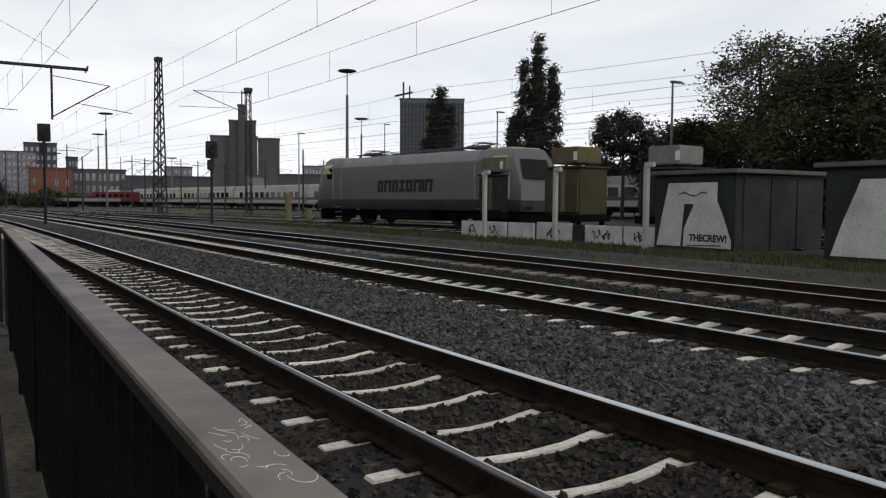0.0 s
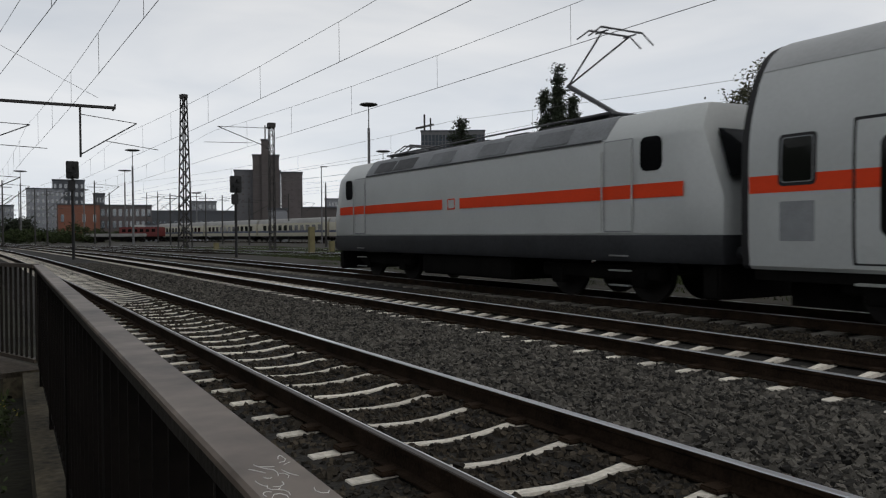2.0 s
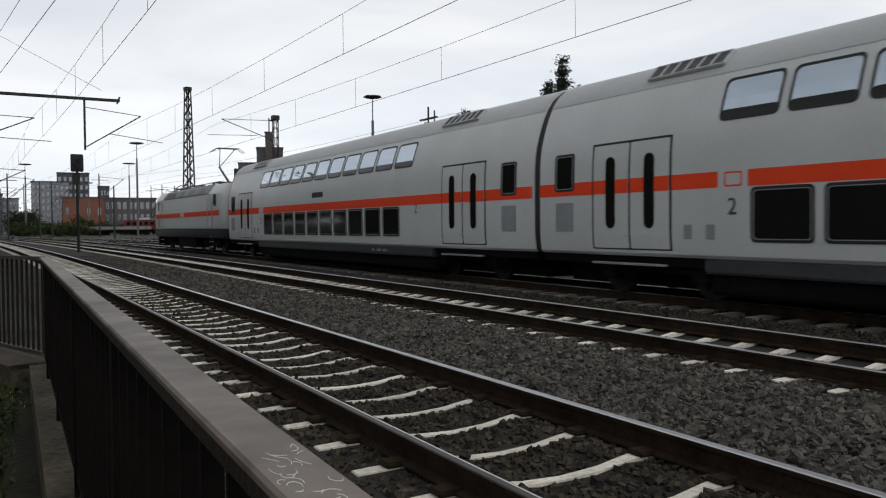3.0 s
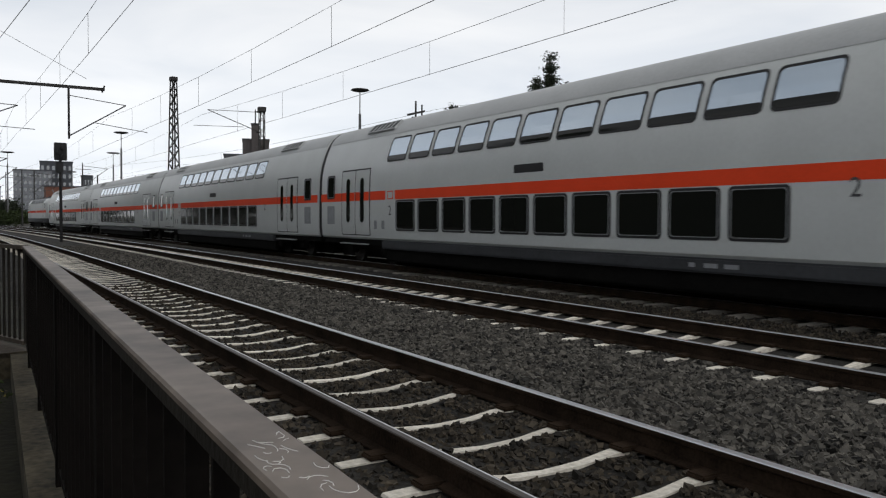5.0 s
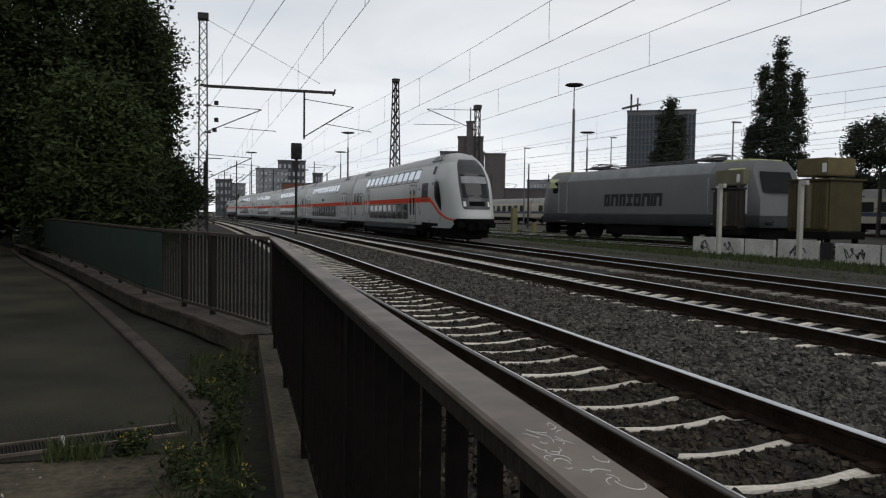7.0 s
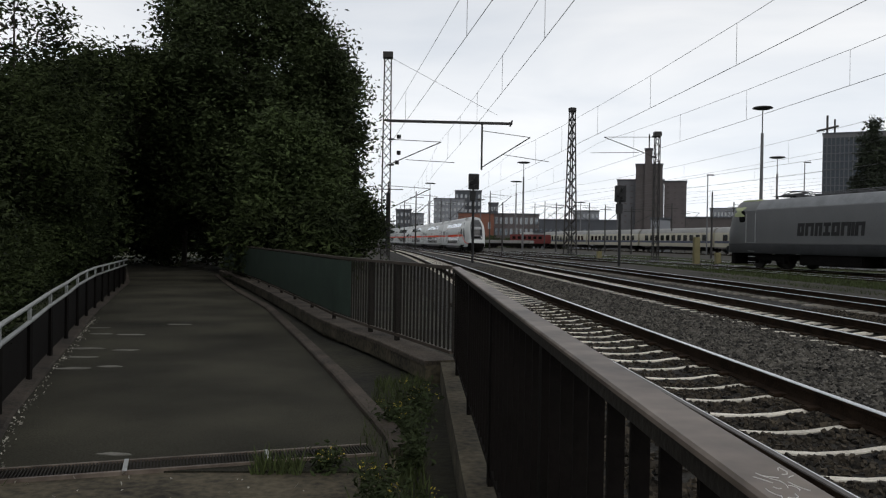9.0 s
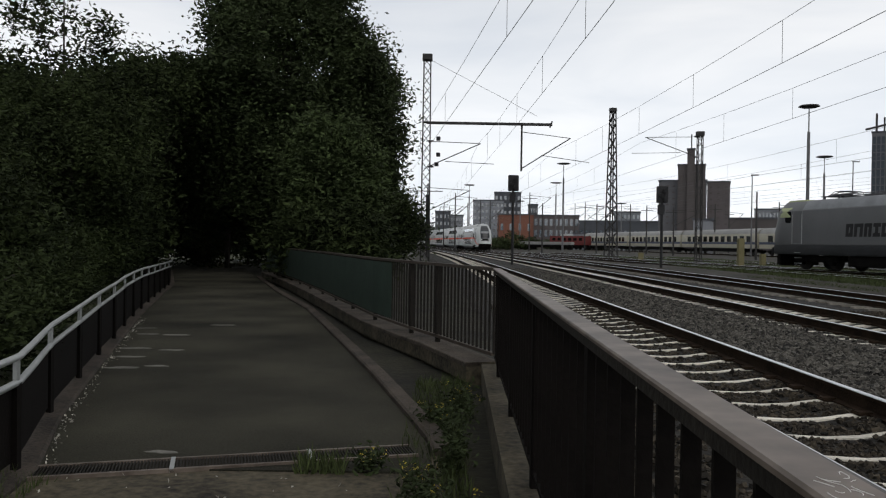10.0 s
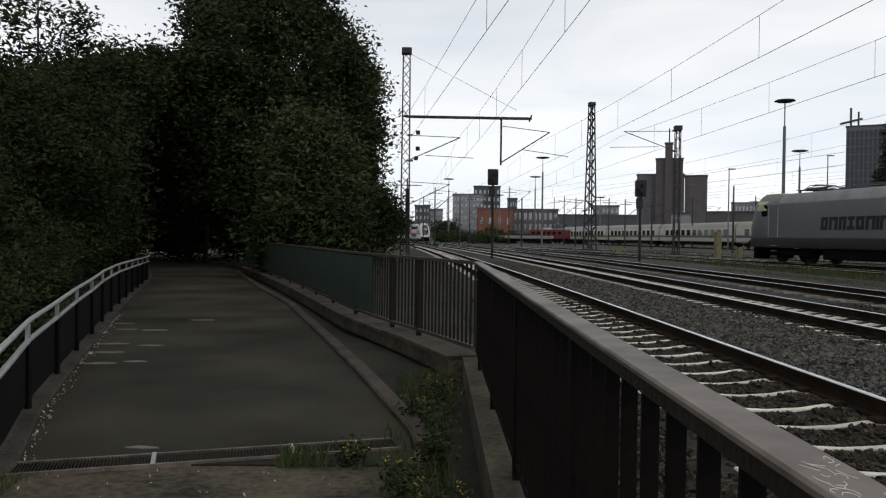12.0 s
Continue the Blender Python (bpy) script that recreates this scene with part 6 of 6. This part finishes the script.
def transformer(x, y, turn, body, case, strip_mat, w=3.1, h=1.8, case_w=2.6):
    t = empty("transformer", "weathered ribbed transformer case on a steel frame behind the low wall", "transformer", "transformers", at=pose(x, y, -0.1, 0, 0, turn))
    for sy in (-0.42, 0.42):
        for sx in (-0.7, 0.7):
            box("leg", sx - 0.08, sx + 0.08, sy * w - 0.08, sy * w + 0.08, -0.1, 0.75, UNDER, t)
    box("frame", -0.95, 0.95, -w / 2 - 0.1, w / 2 + 0.1, 0.7, 0.98, UNDER, t, 0.02)
    box("tank", -0.85, 0.85, -w / 2, w / 2, 0.98, 0.98 + h + 0.2, body, t, 0.04)
    n = 13
    for i in range(n):
        y0 = -w / 2 + 0.12 + (w - 0.24) * i / (n - 1)
        m = strip_mat if i == 5 else body
        d = 0.10 if i != 5 else 0.20
        box("rib", -0.97, -0.85, y0 - d, y0 + 0.03 + (d - 0.10), 1.1, 0.98 + h + 0.1, m, t, 0.01)
    box("lid", -0.95, 0.95, -w / 2 - 0.08, w / 2 + 0.08, 1.18 + h, 1.26 + h, body, t, 0.01)
    for sy in (-0.6, 0.0, 0.6):
        rod("bushing", (0, sy, 1.26 + h), (0, sy, 1.5 + h), 0.07, BLACK, t)
    box("conservator", -0.75, 0.75, -case_w / 2, case_w / 2, 1.36 + h, 2.06 + h, case, t, 0.05, "box-shaped case on top")
    box("plate", -0.757, -0.745, -0.75, -0.55, 1.5 + h, 1.85 + h, WHITE_PANEL, t)


transformer(22.9, 31.3, 5, RUST, TAN, TAN, 1.6, 1.55, 1.8)
transformer(22.9, 26.1, 5, OCHRE, ORANGE_CASE, TAN, 2.0, 1.75, 1.5)
transformer(23.4, 21.1, 5, SHED_DARK, GREY_CASE, GREY_CASE, 2.0, 1.55, 1.4)


def build_shed(x0, x1, y0, y1, h, seed):
    s = empty("shed", "flat-roofed trackside shed with white graffiti letters on its front", "shed", "trackside sheds")
    bm = bmesh.new()
    add_box(bm, x0, x1, y0, y1, -0.35, h, 0.01)
    part("wall", bm, GREY_WASH, s)
    bm = bmesh.new()
    add_box(bm, x0 - 0.22, x1 + 0.2, y0 - 0.2, y1 + 0.25, h, h + 0.13, 0.02)
    part("roof", bm, SHED_ROOF, s, "flat grey roof slab with an overhang")
    box("front_panel", x0 - 0.03, x0 - 0.004, y0 + 0.05, y1 - 0.05, -0.3, h - 0.08, SHED_DARK, s)
    W = lambda y, z: x0 - 0.036
    mid, half = (y0 + y1) / 2, (y1 - y0) / 2

    def shape(name, pts, material, off):
        v = [(x0 - 0.03 - off, y, z) for y, z in pts] + [(x0 - 0.03, y, z) for y, z in pts]
        n = len(pts)
        f = [tuple(range(n)), tuple(reversed(range(n, 2 * n)))] + [(i, (i + 1) % n, n + (i + 1) % n, n + i) for i in range(n)]
        bm = bmesh.new()
        bv = [bm.verts.new(p) for p in v]
        for q in f:
            bm.faces.new([bv[i] for i in q])
        part(name, bm, material, s)

    L = lambda u, z: (y1 - (y1 - y0) * u, z)
    white = [L(0.04, 0.02), L(0.10, 0.9), L(0.17, 1.75), L(0.19, 2.02), L(0.80, 2.02), L(0.80, 1.45), L(0.86, 1.1), L(0.97, 0.25), L(0.97, 0.02)]
    shape("graffiti_outline", [L(0.0, -0.12), L(0.07, 0.95), L(0.13, 1.8), L(0.15, 2.12), L(0.84, 2.12), L(0.86, 1.5), L(0.92, 1.1), L(1.0, 0.3), L(1.0, -0.12)], SPRAY, 0.004)
    shape("graffiti_letter", white, WHITEWASH, 0.010)
    shape("graffiti_gap", [L(0.36, 0.02), L(0.39, 0.02), L(0.40, 0.6), L(0.52, 1.35), L(0.40, 1.36)], SPRAY, 0.014)
    for k in range(5):
        a = k / 4
        rod("graffiti_stroke", (x0 - 0.045, y1 - (y1 - y0) * (0.33 + 0.07 * k), 1.66 + 0.07 * math.sin(k * 1.8)), (x0 - 0.045, y1 - (y1 - y0) * (0.40 + 0.07 * k), 1.66 + 0.07 * math.sin((k + 1) * 1.8)), 0.018, SPRAY, s, seg=5)
    if seed == 1:
        cu = lettering("THECREW!", 0.29, s, -1, 0, 0.33, W, None, "graffiti_lettering", 0.012)
        cu.matrix_basis = Matrix.Translation((x0 - 0.046, mid - 0.62, 0.30)) @ Matrix(((0, 0, -1, 0), (-1, 0, 0, 0), (0, 1, 0, 0), (0, 0, 0, 1)))
        cu.data.materials[0] = SPRAY
        rod("graffiti_stroke", (x0 - 0.045, mid + 0.2, 0.06), (x0 - 0.045, mid - 1.1, 0.1), 0.018, SPRAY, s, seg=5)
    for k in range(3):
        a = x0 + (x1 - x0) * (0.08 + 0.3 * k)
        box("side_panel", a, a + (x1 - x0) * 0.28, y0 - 0.03, y0 - 0.004, -0.2, h - 0.15, GREY_WASH, s, 0.008)


build_shed(19.9, 24.2, 15.6, 18.75, 2.28, 1)
build_shed(19.9, 23.6, 7.6, 12.75, 2.34, 2)
YELLOW = mat("faded_yellow_paint", (0.17, 0.15, 0.075), 0.8, 0.2, 2, 20, 0.1)
for az, d, h in ((20.9, 58, 2.2), (14.4, 70, 1.0), (22.3, 66, 1.1)):
    x, y, z = polar(az, d)
    ob = box("cabinet", x - 0.2, x + 0.2, y - 0.2, y + 0.2, -0.3, h - 0.3, YELLOW, None, 0.03)
    tagged(ob, "faded yellow trackside cabinet in the grass", "cabinet", "trackside cabinets")

# ---------------------------------------------------------------- distant buildings
BRICK = mat("brown_brick", (0.105, 0.092, 0.092), 0.9, 0.15, 0.3, 6, 0.1)
GREY_BRICK = mat("grey_warehouse_brick", (0.105, 0.105, 0.112), 0.9, 0.15, 0.3, 6, 0.1)
DARK_BRICK = mat("dark_grey_brick", (0.085, 0.075, 0.073), 0.9, 0.15, 0.3, 6, 0.1)
ORANGE = mat("orange_render", (0.19, 0.082, 0.055), 0.9, 0.12, 0.3, 6, 0.05)
PALE = mat("pale_grey_render", (0.23, 0.24, 0.26), 0.9, 0.12, 0.3, 6, 0.05)
DARK_GREY = mat("dark_grey_cladding", (0.07, 0.075, 0.085), 0.8, 0.15, 0.3, 6, 0.05)
FAR_GLASS = glass_mat("blue_grey_facade_glass", (0.035, 0.055, 0.075), 0.15)


def building(name, az0, az1, d, h, material, label, rows=0, cols=0, depth=14, window_h=0.55, z0=-0.3, glass=None, gap=0.5, lowest=0.15):
    """A block that spans az0 to az1 at distance d, facing the camera."""
    mid = (az0 + az1) / 2
    w = 2 * d * math.tan(radians((az1 - az0) / 2))
    x, y, z = polar(mid, d)
    b = empty(name, label, "building", at=pose(x, y, z0, 0, 0, -mid))
    box("wall", -w / 2, w / 2, 0, depth, 0, h, material, b, 0.05)
    box("roof", -w / 2 - 0.2, w / 2 + 0.2, -0.2, depth + 0.2, h, h + 0.35, DARK_GREY, b)
    pane = None
    for j in range(rows):
        for i in range(cols):
            px = -w / 2 + w * (i + 0.5) / cols
            pz = h * (lowest + (0.97 - lowest) * (j + 0.5) / rows)
            if pane is None:
                pw, ph = w / cols * gap, h * (0.97 - lowest) / rows * window_h
                o = box("window", -pw / 2, pw / 2, -0.08, 0.2, -ph / 2, ph / 2, glass or FAR_GLASS, b)
                pane = o.data
            else:
                o = new("window", pane)
                o.parent = b
            o.location = (px, 0, pz)
    return b


TOWER_GLASS = mat("dark_blue_tower_glass", (0.035, 0.046, 0.058), 0.35, 0.25, 0.12, 2, 0, spec=0.3)
building("office_tower", 28.65, 33.2, 250, 33.5, LAMP_STEEL, "dark glass office tower with fine vertical fins", 14, 18, 20, 0.90, gap=0.76, lowest=0.03, glass=TOWER_GLASS)
x, y, z = polar(28.9, 252)
crane = empty("rooftop_antenna", "small steel antenna frame on the tower roof", "antenna", at=pose(x, y, 33.2))
rod("mast", (0, 0, 0), (0, 0, 5.5), 0.3, STEEL, crane)
rod("mast", (2.2, 0, 0), (2.2, 0, 4.5), 0.25, STEEL, crane)
rod("boom", (-3, 0, 1.0), (3.2, 0, 2.6), 0.3, STEEL, crane)
building("granary", 15.6, 18.75, 260, 21.8, GREY_BRICK, "large grey warehouse with a stepped tower", 7, 8, 18, 0.22, gap=0.4, lowest=0.35, glass=DARK_BRICK)
building("granary_annex", 18.78, 20.25, 260, 21.3, BRICK, "brown brick end of the grey warehouse", 7, 3, 18, 0.22, gap=0.3, lowest=0.35, glass=DARK_BRICK)
building("granary_tower", 16.85, 18.65, 258, 26.5, DARK_BRICK, "dark brick stair tower of the warehouse", 0, 0, 14)
building("granary_spire", 17.45, 17.95, 257, 31.2, DARK_BRICK, "slim dark brick shaft on the warehouse", 0, 0, 3)
x, y, z = polar(17.72, 257)
mast = empty("radio_mast", "thin antenna mast on the warehouse", "antenna", at=pose(x, y, 31))
rod("pole", (0, 0, 0), (0, 0, 4.5), 0.2, STEEL, mast)
building("orange_building", 4.45, 7.0, 255, 10.6, ORANGE, "orange rendered hall with a dark flat roof", 1, 4, 16, 0.3, gap=0.3, lowest=0.3)
building("brick_hall", 7.0, 10.2, 257, 10.5, BRICK, "brown brick hall with tall windows beside the orange one", 2, 9, 16, 0.6, gap=0.6, lowest=0.3)
building("office_block", 2.7, 4.9, 330, 19, PALE, "pale grey office block with rows of windows", 6, 8, 14, 0.5)
building("office_block", 4.2, 6.1, 340, 23, DARK_GREY, "dark grey office block", 6, 6, 14, 0.5)
building("office_block", 6.6, 7.3, 320, 17, DARK_GREY, "small dark office block", 4, 4, 14, 0.5)
building("apartment_block", 0.0, 1.1, 300, 13, DARK_GREY, "dark distant apartment block", 4, 4, 14, 0.5)
building("apartment_block", 1.1, 2.0, 310, 12, PALE, "pale distant apartment block", 4, 5, 14, 0.5)
building("apartment_block", 12.6, 14.4, 300, 13.5, PALE, "pale blue-grey distant block", 4, 6, 14, 0.5)
building("apartment_block", 21.8, 23.6, 320, 15.5, PALE, "pale distant block with rows of windows", 4, 8, 14, 0.5)
building("apartment_block", 25.0, 28.0, 330, 14, PALE, "pale distant low block behind the yard", 3, 10, 14, 0.5)
building("long_shed", 10.2, 15.6, 235, 8.2, DARK_GREY, "long dark goods shed behind the yard", 1, 16, 14, 0.3)
building("long_shed", 20.2, 26.5, 215, 8.6, DARK_BRICK, "long dark shed roof behind the stored coaches", 1, 14, 14, 0.3)
building("long_shed", 9.8, 14, 205, 4.2, PALE, "low pale shed in the far yard", 1, 12, 10, 0.3)
building("signal_box", 17.9, 19.2, 150, 6.2, PALE, "flat pale signal cabin roof above the coaches", 1, 4, 5, 0.4, z0=-0.3)
for i, (az, d, h) in enumerate([(-3.5, 180, 9), (-1.5, 230, 10), (2.2, 260, 7), (8.0, 270, 6), (11.5, 275, 7), (14.5, 270, 7), (20.5, 270, 8), (24.5, 240, 9), (27, 230, 9), (30, 200, 9), (33.5, 190, 10), (34.8, 150, 8)]):
    tree("tree", *polar(az, d)[:2], -0.3, h, h * 0.6, h * 0.4, "distant dark green tree behind the yard", LEAF_POPLAR, 50, 40, 0.6, 150 + i, 0.55, trunk=0.2, spread=1.2)

# ---------------------------------------------------------------- what moves


def motions():
    walk(express_loco, train_rows(-9.2))
    for i, c in enumerate(COACHES):
        walk(c, train_rows(26.8 * i + 13.4))
    walk(driving, train_rows(26.8 * 4 + 13.4))


motions()
